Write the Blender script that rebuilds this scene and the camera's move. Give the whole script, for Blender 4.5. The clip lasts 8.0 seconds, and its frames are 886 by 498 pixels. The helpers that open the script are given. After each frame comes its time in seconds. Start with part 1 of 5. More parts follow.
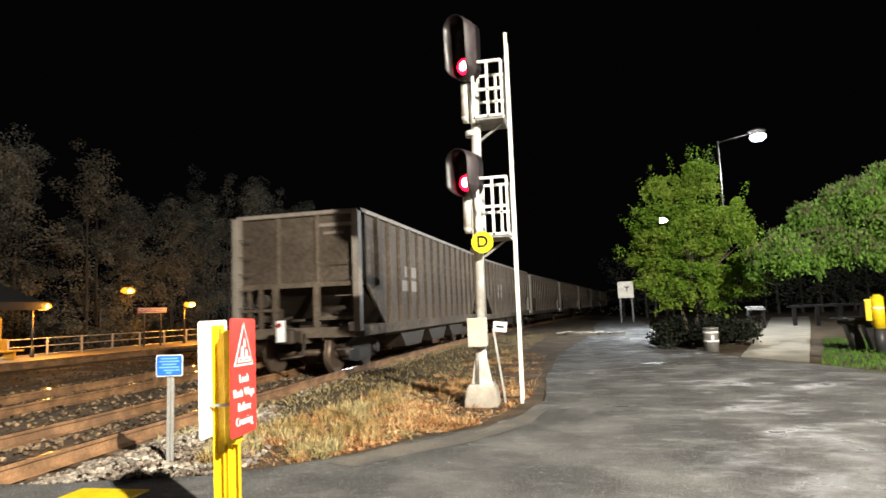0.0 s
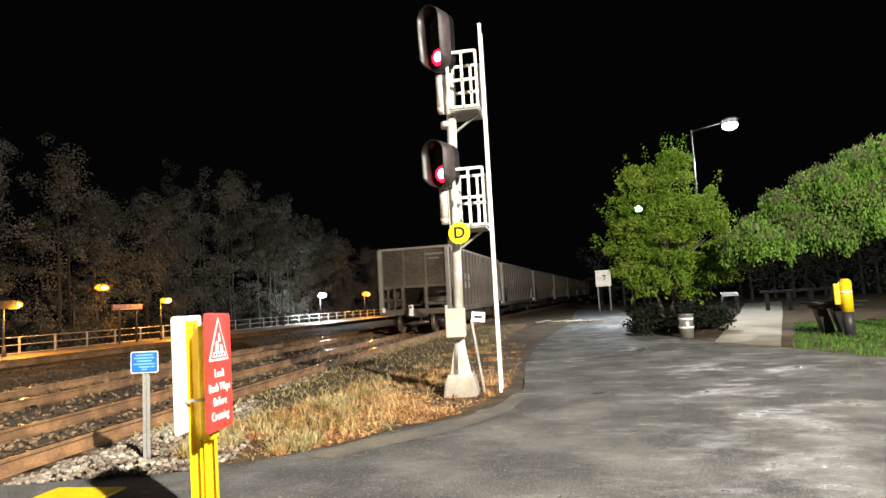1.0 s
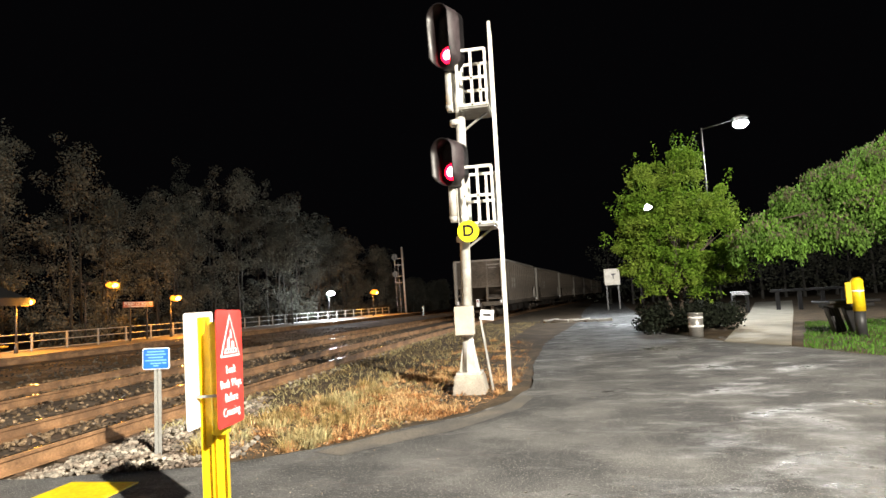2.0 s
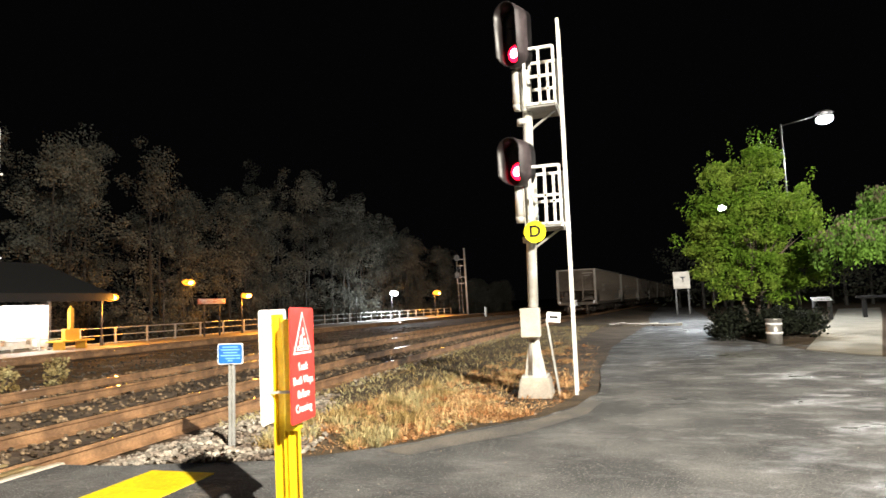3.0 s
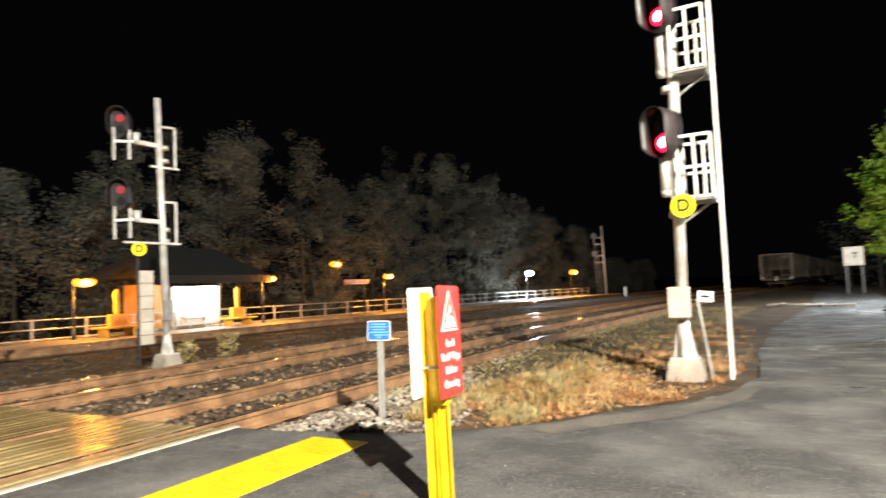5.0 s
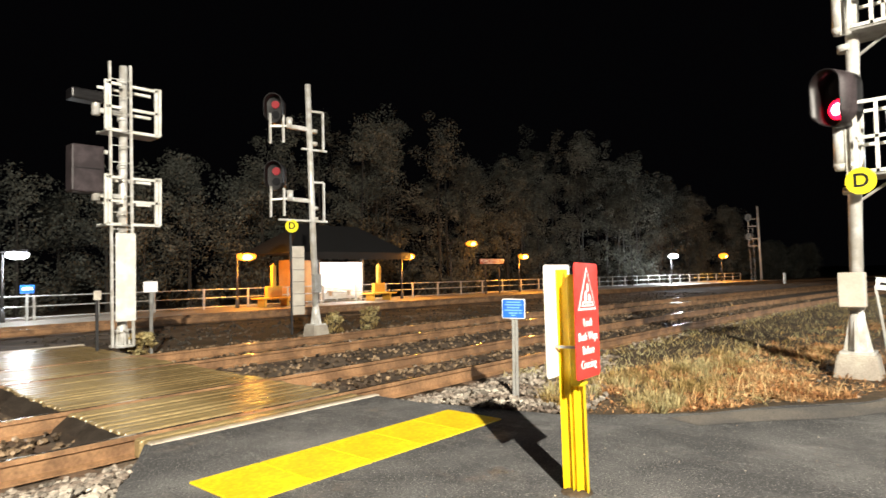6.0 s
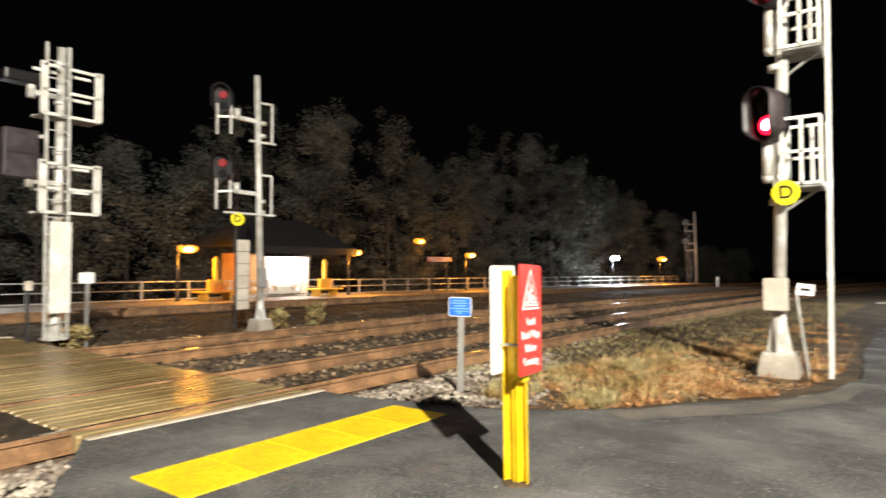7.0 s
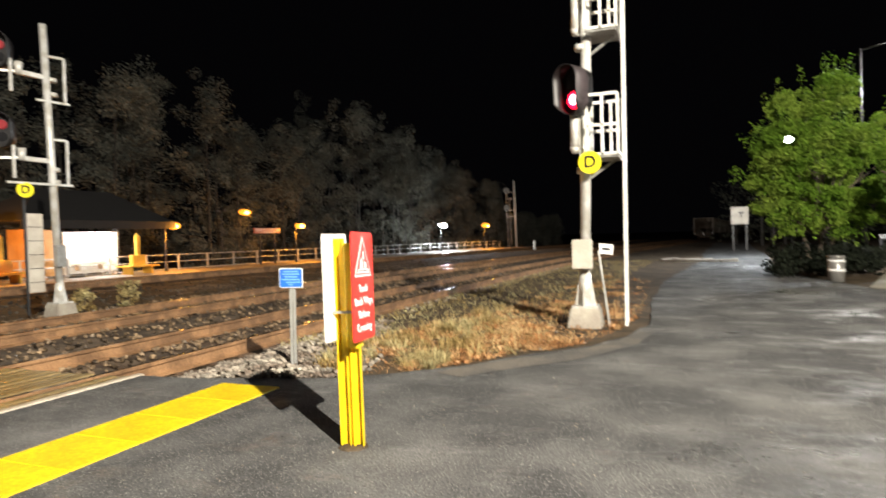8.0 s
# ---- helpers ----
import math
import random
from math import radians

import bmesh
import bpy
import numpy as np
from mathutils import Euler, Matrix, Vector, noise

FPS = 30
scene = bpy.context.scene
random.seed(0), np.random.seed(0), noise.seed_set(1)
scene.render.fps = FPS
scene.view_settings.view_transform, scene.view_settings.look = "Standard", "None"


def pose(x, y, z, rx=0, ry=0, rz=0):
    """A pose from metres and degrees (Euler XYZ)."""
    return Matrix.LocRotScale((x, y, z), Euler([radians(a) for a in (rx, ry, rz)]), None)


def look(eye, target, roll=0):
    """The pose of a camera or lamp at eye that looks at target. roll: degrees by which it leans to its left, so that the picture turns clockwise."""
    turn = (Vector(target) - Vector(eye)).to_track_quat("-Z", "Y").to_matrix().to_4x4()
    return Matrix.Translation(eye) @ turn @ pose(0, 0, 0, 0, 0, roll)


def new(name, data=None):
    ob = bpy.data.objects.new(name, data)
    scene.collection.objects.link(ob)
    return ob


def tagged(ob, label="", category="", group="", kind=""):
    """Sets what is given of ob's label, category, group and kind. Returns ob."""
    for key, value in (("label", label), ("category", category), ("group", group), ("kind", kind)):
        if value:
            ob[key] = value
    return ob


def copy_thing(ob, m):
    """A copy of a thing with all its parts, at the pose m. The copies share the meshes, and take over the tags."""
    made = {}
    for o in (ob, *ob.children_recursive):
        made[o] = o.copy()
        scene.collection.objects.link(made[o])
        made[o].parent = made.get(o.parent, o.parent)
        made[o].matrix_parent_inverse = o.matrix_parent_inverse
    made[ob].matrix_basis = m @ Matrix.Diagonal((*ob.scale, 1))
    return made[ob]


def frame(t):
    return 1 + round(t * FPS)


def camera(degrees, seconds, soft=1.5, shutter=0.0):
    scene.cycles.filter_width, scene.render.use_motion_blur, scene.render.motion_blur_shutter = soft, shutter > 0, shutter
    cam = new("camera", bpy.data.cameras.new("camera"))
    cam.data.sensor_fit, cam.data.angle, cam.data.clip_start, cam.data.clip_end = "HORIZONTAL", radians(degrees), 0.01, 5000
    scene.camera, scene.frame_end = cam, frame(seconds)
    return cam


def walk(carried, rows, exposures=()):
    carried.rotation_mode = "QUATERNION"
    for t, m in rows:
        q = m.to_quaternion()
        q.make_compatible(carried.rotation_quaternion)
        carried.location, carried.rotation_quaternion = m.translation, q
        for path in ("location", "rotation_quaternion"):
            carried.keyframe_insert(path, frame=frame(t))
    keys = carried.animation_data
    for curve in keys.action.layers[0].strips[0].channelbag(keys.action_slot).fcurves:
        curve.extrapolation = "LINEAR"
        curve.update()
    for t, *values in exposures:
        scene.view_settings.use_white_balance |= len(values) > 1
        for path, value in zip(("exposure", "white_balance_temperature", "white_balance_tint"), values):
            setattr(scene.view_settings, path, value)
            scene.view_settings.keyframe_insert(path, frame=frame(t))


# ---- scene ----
cam = camera(71.4, 8.0, shutter=0.5)
BASE = 0.0
PATH = [
    (0, (0.124, 0.057, 1.346), (-0.281, 2.006, 1.538), -2.3),
    (0.5, (0.144, 0.051, 1.342), (-0.194, 2.014, 1.519), -2.9),
    (1, (0.155, 0.047, 1.342), (-0.186, 2.011, 1.503), -3.3),
    (2.5, (0.129, 0.033, 1.335), (-0.294, 1.982, 1.493), -2.6),
    (3, (0.084, 0.076, 1.336), (-0.478, 1.988, 1.506), -2.3),
    (3.5, (0.066, 0.064, 1.334), (-0.521, 1.971, 1.471), -3.8),
    (4, (0.065, 0.083, 1.324), (-0.569, 1.976, 1.451), -1.5),
    (4.5, (0.059, 0.054, 1.328), (-0.701, 1.899, 1.458), -1.3),
    (5, (0.022, 0.076, 1.326), (-0.943, 1.824, 1.45), -2.5),
    (5.2, (0.006, 0.151, 1.314), (-1.061, 1.839, 1.43), -2.5),
    (6.3, (-0.014, 0.083, 1.3), (-1.36, 1.56, 1.368), -0.9),
    (6.5, (0.01, 0.011, 1.312), (-1.328, 1.497, 1.374), -0.7),
    (7, (0.04, 0.032, 1.309), (-1.152, 1.636, 1.373), 0.1),
    (7.5, (0.055, 0.091, 1.292), (-0.868, 1.865, 1.351), 0.1),
    (8, (0.055, 0.01, 1.298), (-0.665, 1.876, 1.256), -1.5),
]
walk(cam, [(t, look(eye, target, roll)) for t, eye, target, roll in PATH], ((0, BASE + 0.06), (1, BASE + 0.12), (3, BASE + 0.22), (5.2, BASE + 0.24), (6.3, BASE - 0.13), (7, BASE - 0.15), (8, BASE - 0.08)))

import mathutils.geometry

# ---- light ----
def lamp(name, kind, place, power, colour, size=0.1, target=None, spread=None):
    data = bpy.data.lights.new(name, kind)
    data.energy, data.color = power, colour
    if kind == "AREA":
        data.size = size
    else:
        data.shadow_soft_size = size
    ob = new(name, data)
    ob.matrix_world = look(place, target) if target else pose(*place)
    return ob


night = bpy.data.worlds.new("night")
scene.world = night
night.use_nodes = True
night.node_tree.nodes["Background"].inputs[0].default_value = (0.62, 0.58, 0.72, 1)
night.node_tree.nodes["Background"].inputs[1].default_value = 0.0019
SODIUM, COOL = (1.0, 0.36, 0.03), (0.9, 0.96, 1.0)


# ---- materials ----
def mat(name, colour, rough=0.7, metal=0.0, var=0.25, scale=6.0, fine=60.0, bump=0.2, second=None, island=0.0, obj_random=0.0, spec=0.5, blend=(0.42, 0.62), stretch=None):
    m = bpy.data.materials.new(name)
    m.use_nodes = True
    nt = m.node_tree
    n, l = nt.nodes, nt.links
    b = n["Principled BSDF"]
    b.inputs["Metallic"].default_value = metal
    b.inputs["Specular IOR Level"].default_value = spec
    tc = n.new("ShaderNodeTexCoord")
    src = tc.outputs["Object"]
    if stretch:
        mp = n.new("ShaderNodeMapping")
        mp.inputs["Scale"].default_value = stretch
        l.new(src, mp.inputs[0])
        src = mp.outputs[0]
    big = n.new("ShaderNodeTexNoise")
    big.inputs["Scale"].default_value, big.inputs["Detail"].default_value = scale, 6
    small = n.new("ShaderNodeTexNoise")
    small.inputs["Scale"].default_value, small.inputs["Detail"].default_value = fine, 4
    l.new(src, big.inputs["Vector"]), l.new(src, small.inputs["Vector"])
    ramp = n.new("ShaderNodeValToRGB")
    ramp.color_ramp.elements[0].position, ramp.color_ramp.elements[1].position = blend
    dark = second or tuple(c * (1 - var) for c in colour)
    ramp.color_ramp.elements[0].color, ramp.color_ramp.elements[1].color = (*dark, 1), (*colour, 1)
    l.new(big.outputs[0], ramp.inputs[0])
    mul = n.new("ShaderNodeMixRGB")
    mul.blend_type, mul.inputs[0].default_value = "MULTIPLY", 1.0
    r2 = n.new("ShaderNodeMapRange")
    r2.inputs["From Min"].default_value, r2.inputs["From Max"].default_value = 0.3, 0.7
    r2.inputs["To Min"].default_value, r2.inputs["To Max"].default_value = 1 - var, 1 + var * 0.6
    l.new(small.outputs[0], r2.inputs[0])
    l.new(ramp.outputs[0], mul.inputs[1]), l.new(r2.outputs[0], mul.inputs[2])
    out = mul.outputs[0]
    for amount, node, socket in ((island, "ShaderNodeNewGeometry", "Random Per Island"), (obj_random, "ShaderNodeObjectInfo", "Random")):
        if amount:
            g = n.new(node)
            r3 = n.new("ShaderNodeMapRange")
            r3.inputs["To Min"].default_value, r3.inputs["To Max"].default_value = 1 - amount, 1 + amount
            l.new(g.outputs[socket], r3.inputs[0])
            m2 = n.new("ShaderNodeMixRGB")
            m2.blend_type, m2.inputs[0].default_value = "MULTIPLY", 1.0
            l.new(out, m2.inputs[1]), l.new(r3.outputs[0], m2.inputs[2])
            out = m2.outputs[0]
    l.new(out, b.inputs["Base Color"])
    rr = n.new("ShaderNodeMapRange")
    rr.inputs["To Min"].default_value, rr.inputs["To Max"].default_value = max(0.02, rough - 0.15), min(1, rough + 0.12)
    l.new(big.outputs[0], rr.inputs[0]), l.new(rr.outputs[0], b.inputs["Roughness"])
    if bump:
        bp = n.new("ShaderNodeBump")
        bp.inputs["Strength"].default_value, bp.inputs["Distance"].default_value = bump, 0.01
        l.new(small.outputs[0], bp.inputs["Height"]), l.new(bp.outputs[0], b.inputs["Normal"])
    return m


def glow(name, colour, strength, base=(0.02, 0.02, 0.02)):
    m = bpy.data.materials.new(name)
    m.use_nodes = True
    b = m.node_tree.nodes["Principled BSDF"]
    b.inputs["Base Color"].default_value = (*base, 1)
    b.inputs["Emission Color"].default_value, b.inputs["Emission Strength"].default_value = (*colour, 1), strength
    return m


# Paler noise patches partly stand in for dapples of lamplight.
ASPHALT = mat("asphalt", (0.178, 0.176, 0.172), 0.8, var=0.6, scale=1.1, fine=75, bump=0.8, second=(0.085, 0.085, 0.086), blend=(0.42, 0.66))


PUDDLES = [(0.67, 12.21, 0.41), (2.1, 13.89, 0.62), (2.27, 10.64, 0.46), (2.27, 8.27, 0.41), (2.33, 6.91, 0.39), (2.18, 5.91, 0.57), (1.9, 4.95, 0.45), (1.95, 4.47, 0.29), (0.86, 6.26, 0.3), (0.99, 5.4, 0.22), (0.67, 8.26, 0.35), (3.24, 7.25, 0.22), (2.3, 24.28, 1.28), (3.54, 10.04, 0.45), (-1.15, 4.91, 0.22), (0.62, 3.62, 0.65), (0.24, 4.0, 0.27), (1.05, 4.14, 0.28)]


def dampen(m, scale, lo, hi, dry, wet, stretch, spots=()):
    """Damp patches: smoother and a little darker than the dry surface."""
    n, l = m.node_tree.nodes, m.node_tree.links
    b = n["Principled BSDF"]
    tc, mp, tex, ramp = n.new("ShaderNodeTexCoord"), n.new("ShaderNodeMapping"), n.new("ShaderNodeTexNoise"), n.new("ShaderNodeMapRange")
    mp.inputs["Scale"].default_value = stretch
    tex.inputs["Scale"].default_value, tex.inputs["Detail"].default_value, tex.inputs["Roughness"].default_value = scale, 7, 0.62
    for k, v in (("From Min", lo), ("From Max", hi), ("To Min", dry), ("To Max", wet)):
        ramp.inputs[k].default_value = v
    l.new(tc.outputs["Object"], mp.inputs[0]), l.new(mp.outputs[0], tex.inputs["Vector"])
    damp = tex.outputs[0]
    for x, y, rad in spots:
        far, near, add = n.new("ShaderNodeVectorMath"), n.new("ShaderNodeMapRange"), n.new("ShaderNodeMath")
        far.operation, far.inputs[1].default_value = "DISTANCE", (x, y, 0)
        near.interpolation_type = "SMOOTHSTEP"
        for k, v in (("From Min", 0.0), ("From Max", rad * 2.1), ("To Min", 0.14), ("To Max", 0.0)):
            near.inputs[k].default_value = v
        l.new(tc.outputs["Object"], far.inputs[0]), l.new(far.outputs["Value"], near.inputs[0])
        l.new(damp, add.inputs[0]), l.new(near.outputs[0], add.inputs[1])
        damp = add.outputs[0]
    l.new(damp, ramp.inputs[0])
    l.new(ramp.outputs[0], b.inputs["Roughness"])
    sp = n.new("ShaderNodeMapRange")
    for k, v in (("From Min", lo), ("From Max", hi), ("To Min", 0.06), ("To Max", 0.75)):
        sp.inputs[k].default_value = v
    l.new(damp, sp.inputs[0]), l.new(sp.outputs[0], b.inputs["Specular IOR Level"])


def speckle(m, scale, share, colour):
    """Pale stone chips in the binder."""
    n, l = m.node_tree.nodes, m.node_tree.links
    b = n["Principled BSDF"]
    old = b.inputs["Base Color"].links[0].from_socket
    tc, vor, sep, lim, mix = n.new("ShaderNodeTexCoord"), n.new("ShaderNodeTexVoronoi"), n.new("ShaderNodeSeparateColor"), n.new("ShaderNodeMapRange"), n.new("ShaderNodeMixRGB")
    vor.inputs["Scale"].default_value = scale
    l.new(tc.outputs["Object"], vor.inputs["Vector"]), l.new(vor.outputs["Color"], sep.inputs[0]), l.new(sep.outputs[0], lim.inputs[0])
    lim.inputs["From Min"].default_value, lim.inputs["From Max"].default_value = 1 - share, 1 - share * 0.6
    mix.inputs[2].default_value = (*colour, 1)
    l.new(lim.outputs[0], mix.inputs[0]), l.new(old, mix.inputs[1]), l.new(mix.outputs[0], b.inputs["Base Color"])


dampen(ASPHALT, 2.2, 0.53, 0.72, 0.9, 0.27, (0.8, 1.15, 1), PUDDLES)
speckle(ASPHALT, 165, 0.06, (0.3, 0.293, 0.275))
DIRT = mat("dirt", (0.11, 0.08, 0.052), 0.95, var=0.4, scale=1.5, fine=25, bump=0.8, second=(0.06, 0.045, 0.03), spec=0.15)
BALLAST = mat("ballast_bed", (0.165, 0.118, 0.078), 0.9, var=0.5, scale=2.0, fine=22, bump=1.0, second=(0.075, 0.054, 0.037))
STONE = mat("ballast_stone", (0.38, 0.34, 0.28), 0.85, var=0.3, scale=3, fine=30, bump=0.4, second=(0.17, 0.13, 0.1), island=0.65)
# Far spread: a darker colour than the stones between the near rails.
STONE_FAR = mat("darker_far_stone", (0.1, 0.085, 0.065), 0.8, var=0.35, scale=3, fine=30, bump=0.4, second=(0.05, 0.042, 0.034), island=0.6, spec=0.2)
STONE_DARK = mat("dark_ballast_stone", (0.27, 0.19, 0.115), 0.45, var=0.35, scale=3, fine=30, bump=0.4, second=(0.1, 0.07, 0.045), island=0.85)
WOODS_BARK = mat("woodland_bark", (0.028, 0.026, 0.022), 0.9, var=0.3, scale=3, fine=20, bump=0.3)
RUST = mat("rusty_rail", (0.37, 0.207, 0.1), 0.65, 0.15, var=0.3, scale=3, fine=40, bump=0.3, second=(0.2, 0.11, 0.055))
RAIL_TOP = mat("worn_rail_head", (0.3, 0.26, 0.22), 0.2, 0.85, var=0.2, scale=2, fine=50, bump=0.05)
TIE = mat("wooden_tie", (0.12, 0.075, 0.045), 0.85, var=0.4, scale=2, fine=30, bump=0.6, second=(0.06, 0.04, 0.028), obj_random=0.3)
PLANK = mat("wet_timber", (0.33, 0.245, 0.115), 0.31, var=0.35, scale=1.2, fine=30, bump=0.25, second=(0.2, 0.14, 0.062), obj_random=0.09, stretch=(2, 0.5, 2))
EDGE_BOARD = mat("pale_edge_board", (0.62, 0.55, 0.46), 0.6, var=0.25, scale=2, fine=40, second=(0.42, 0.35, 0.27))
YELLOW = mat("yellow_tactile_paving", (0.9, 0.66, 0.012), 0.5, var=0.2, scale=2.2, fine=35, bump=0.15, second=(0.75, 0.53, 0.012), obj_random=0.04)
YELLOW_POST = mat("yellow_post_paint", (0.85, 0.62, 0.015), 0.4, var=0.12, scale=5, fine=50, bump=0.1, second=(0.7, 0.48, 0.012))
WHITE = mat("white_paint", (0.8, 0.8, 0.77), 0.45, var=0.06, scale=4, fine=50, bump=0.08, second=(0.66, 0.64, 0.58))
SILVER = mat("silver_paint", (0.72, 0.72, 0.7), 0.4, 0.25, var=0.1, scale=6, fine=50, bump=0.1, second=(0.55, 0.53, 0.48))
GALV = mat("galvanised_steel", (0.42, 0.42, 0.4), 0.45, 0.5, var=0.15, scale=8, fine=70, bump=0.1, second=(0.32, 0.31, 0.29))
CABINET_GREY = mat("grey_cabinet", (0.62, 0.58, 0.5), 0.5, 0.0, var=0.08, scale=3, fine=40, bump=0.08, second=(0.5, 0.45, 0.38))
HOOD_IN = mat("hood_inside", (0.012, 0.008, 0.008), 0.36, var=0.3, scale=5, fine=60, bump=0.05, spec=0.22)
BLACK = mat("black_housing", (0.009, 0.008, 0.009), 0.42, var=0.3, scale=5, fine=60, bump=0.15)
HOOD = mat("dusty_black_hood", (0.06, 0.047, 0.051), 0.5, var=0.3, scale=5, fine=60, bump=0.15, second=(0.035, 0.028, 0.03), spec=0.25)
RED = mat("red_sign_face", (0.72, 0.045, 0.035), 0.4, var=0.06, scale=6, fine=40, bump=0.04, second=(0.62, 0.04, 0.03))
BLUE = mat("blue_sign_face", (0.02, 0.16, 0.7), 0.4, var=0.08, scale=6, fine=40, bump=0.04, second=(0.02, 0.13, 0.58))
SIGN_WHITE = mat("white_sign_paint", (0.85, 0.85, 0.85), 0.45, var=0.03, bump=0.0)
DISC_YELLOW = mat("yellow_sign_face", (0.9, 0.78, 0.02), 0.4, var=0.05, scale=6, fine=40, bump=0.03)
CONCRETE = mat("concrete", (0.46, 0.42, 0.35), 0.85, var=0.2, scale=3, fine=60, bump=0.4, second=(0.34, 0.3, 0.25))
PATH_CONC = mat("path_concrete", (0.33, 0.3, 0.24), 0.85, var=0.15, scale=1.2, fine=60, bump=0.3, second=(0.25, 0.225, 0.18))
LITTER = mat("dead_leaf_litter", (0.55, 0.35, 0.18), 0.85, var=0.3, scale=2.0, fine=6, bump=0, second=(0.2, 0.085, 0.035), island=0.6, spec=0.1)
TEXT_BLUE = mat("faded_blue_lettering", (0.2, 0.46, 0.8), 0.5, var=0.05, bump=0.0)
STRAW = mat("dry_grass", (0.56, 0.36, 0.175), 0.8, var=0.3, scale=2.2, fine=5, bump=0, second=(0.42, 0.2, 0.08), island=0.6, spec=0.15)
STALK = mat("pale_dry_stalk", (0.6, 0.47, 0.25), 0.8, var=0.2, scale=1.3, fine=5, bump=0, second=(0.5, 0.33, 0.14), island=0.4, spec=0.15)
SEDGE = mat("pale_green_grass", (0.42, 0.38, 0.2), 0.8, var=0.2, scale=1.4, fine=5, bump=0, second=(0.3, 0.21, 0.08), island=0.4, spec=0.15)
LAWN = mat("lawn_grass", (0.09, 0.2, 0.025), 0.7, var=0.25, scale=2, fine=8, bump=0, second=(0.06, 0.14, 0.02), island=0.35, spec=0.15)
LEAF = mat("tree_leaf", (0.155, 0.225, 0.034), 0.8, var=0.15, scale=1.2, fine=6, bump=0, second=(0.085, 0.16, 0.016), island=0.4, spec=0.06)
WEEP = mat("weeping_leaf", (0.12, 0.235, 0.035), 0.8, var=0.15, scale=1.0, fine=6, bump=0, second=(0.08, 0.15, 0.03), island=0.4, spec=0.06)
# Near-black leaf: the shade below the canopy is in its colour.
SHRUB = mat("shaded_shrub_leaf", (0.012, 0.016, 0.009), 0.8, var=0.3, scale=2, fine=6, bump=0, island=0.4, spec=0.15)
WOODS = mat("woodland_leaf", (0.125, 0.127, 0.105), 0.8, var=0.3, scale=0.18, fine=3, bump=0, second=(0.062, 0.066, 0.056), island=0.35, spec=0.1)
# Shade among the distant trees is put into a darker leaf colour.
HEDGE = mat("shaded_hedge_leaf", (0.04, 0.042, 0.032), 0.85, var=0.3, scale=0.4, fine=3, bump=0, island=0.4, spec=0.08)
# Browner leaf colour for mound tops that catch less light.
CREST_LEAF = mat("dim_crest_leaf", (0.13, 0.115, 0.075), 0.85, var=0.2, scale=1.0, fine=6, bump=0, second=(0.085, 0.075, 0.05), island=0.4, spec=0.06)
BARK = mat("bark", (0.11, 0.085, 0.06), 0.9, var=0.35, scale=6, fine=40, bump=0.7, second=(0.06, 0.045, 0.035))
CAR = mat("weathered_car_paint", (0.135, 0.108, 0.083), 0.7, 0.0, var=0.35, scale=0.8, fine=14, bump=0.2, second=(0.085, 0.067, 0.051), spec=0.2)
CAR_PALE = mat("pale_car_steel", (0.26, 0.235, 0.2), 0.6, 0.1, var=0.3, scale=1.5, fine=25, bump=0.2, second=(0.22, 0.19, 0.16))
UNDER = mat("greasy_steel", (0.07, 0.055, 0.043), 0.6, 0.3, var=0.35, scale=3, fine=30, bump=0.3)
WHEEL = mat("wheel_steel", (0.19, 0.14, 0.105), 0.45, 0.5, var=0.3, scale=4, fine=40, bump=0.2)
PLATFORM = mat("platform_concrete", (0.36, 0.33, 0.29), 0.5, var=0.25, scale=1.0, fine=40, bump=0.3, second=(0.25, 0.225, 0.19))
# Yellow paint pushed toward orange for the sodium lamp beside the benches.
BENCH_YELLOW = mat("lamp_tinted_bench_paint", (0.75, 0.42, 0.05), 0.5, var=0.12, scale=2, fine=30, bump=0.1)
SAND = mat("washed_sand", (0.165, 0.145, 0.12), 0.9, var=0.45, scale=2.2, fine=60, bump=0.4, second=(0.105, 0.098, 0.09))
FENCE_GREY = mat("grey_fence_paint", (0.42, 0.42, 0.4), 0.45, 0.2, var=0.15, scale=4, fine=40, bump=0.1)
# The sodium lamps' orange is put into the wall colour itself.
WOOD_WALL = mat("sodium_tinted_boards", (0.6, 0.33, 0.12), 0.6, var=0.15, scale=2, fine=40, bump=0.2)
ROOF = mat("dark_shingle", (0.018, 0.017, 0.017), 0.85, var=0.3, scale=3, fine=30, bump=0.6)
DARK_STEEL = mat("dark_painted_steel", (0.05, 0.05, 0.052), 0.5, 0.2, var=0.2, scale=5, fine=50, bump=0.1)
BIN = mat("metal_bin", (0.35, 0.34, 0.32), 0.4, 0.5, var=0.2, scale=4, fine=50, bump=0.2)
BROWN_SIGN = mat("maroon_sign", (0.42, 0.13, 0.11), 0.5, var=0.1, bump=0.02)
RED_GLOW = glow("red_signal_lens", (1.0, 0.004, 0.022), 9, (0.5, 0.02, 0.02))
WHITE_CORE = glow("hot_lens_core", (1.0, 0.62, 0.66), 9)
RED_LENS = mat("unlit_red_lens", (0.3, 0.01, 0.01), 0.2, var=0.05, bump=0)
DULL_RED_GLOW = glow("off_axis_red_lens", (1.0, 0.02, 0.05), 0.26, (0.1, 0.005, 0.005))
SODIUM_GLOW = glow("sodium_bulb", (1.0, 0.33, 0.02), 2.6)
SODIUM_CORE = glow("sodium_core", (1.0, 0.55, 0.12), 12)
COOL_GLOW = glow("white_bulb", COOL, 40)
DARK_LENS = mat("unlit_lens", (0.02, 0.02, 0.022), 0.15, var=0.1, bump=0)


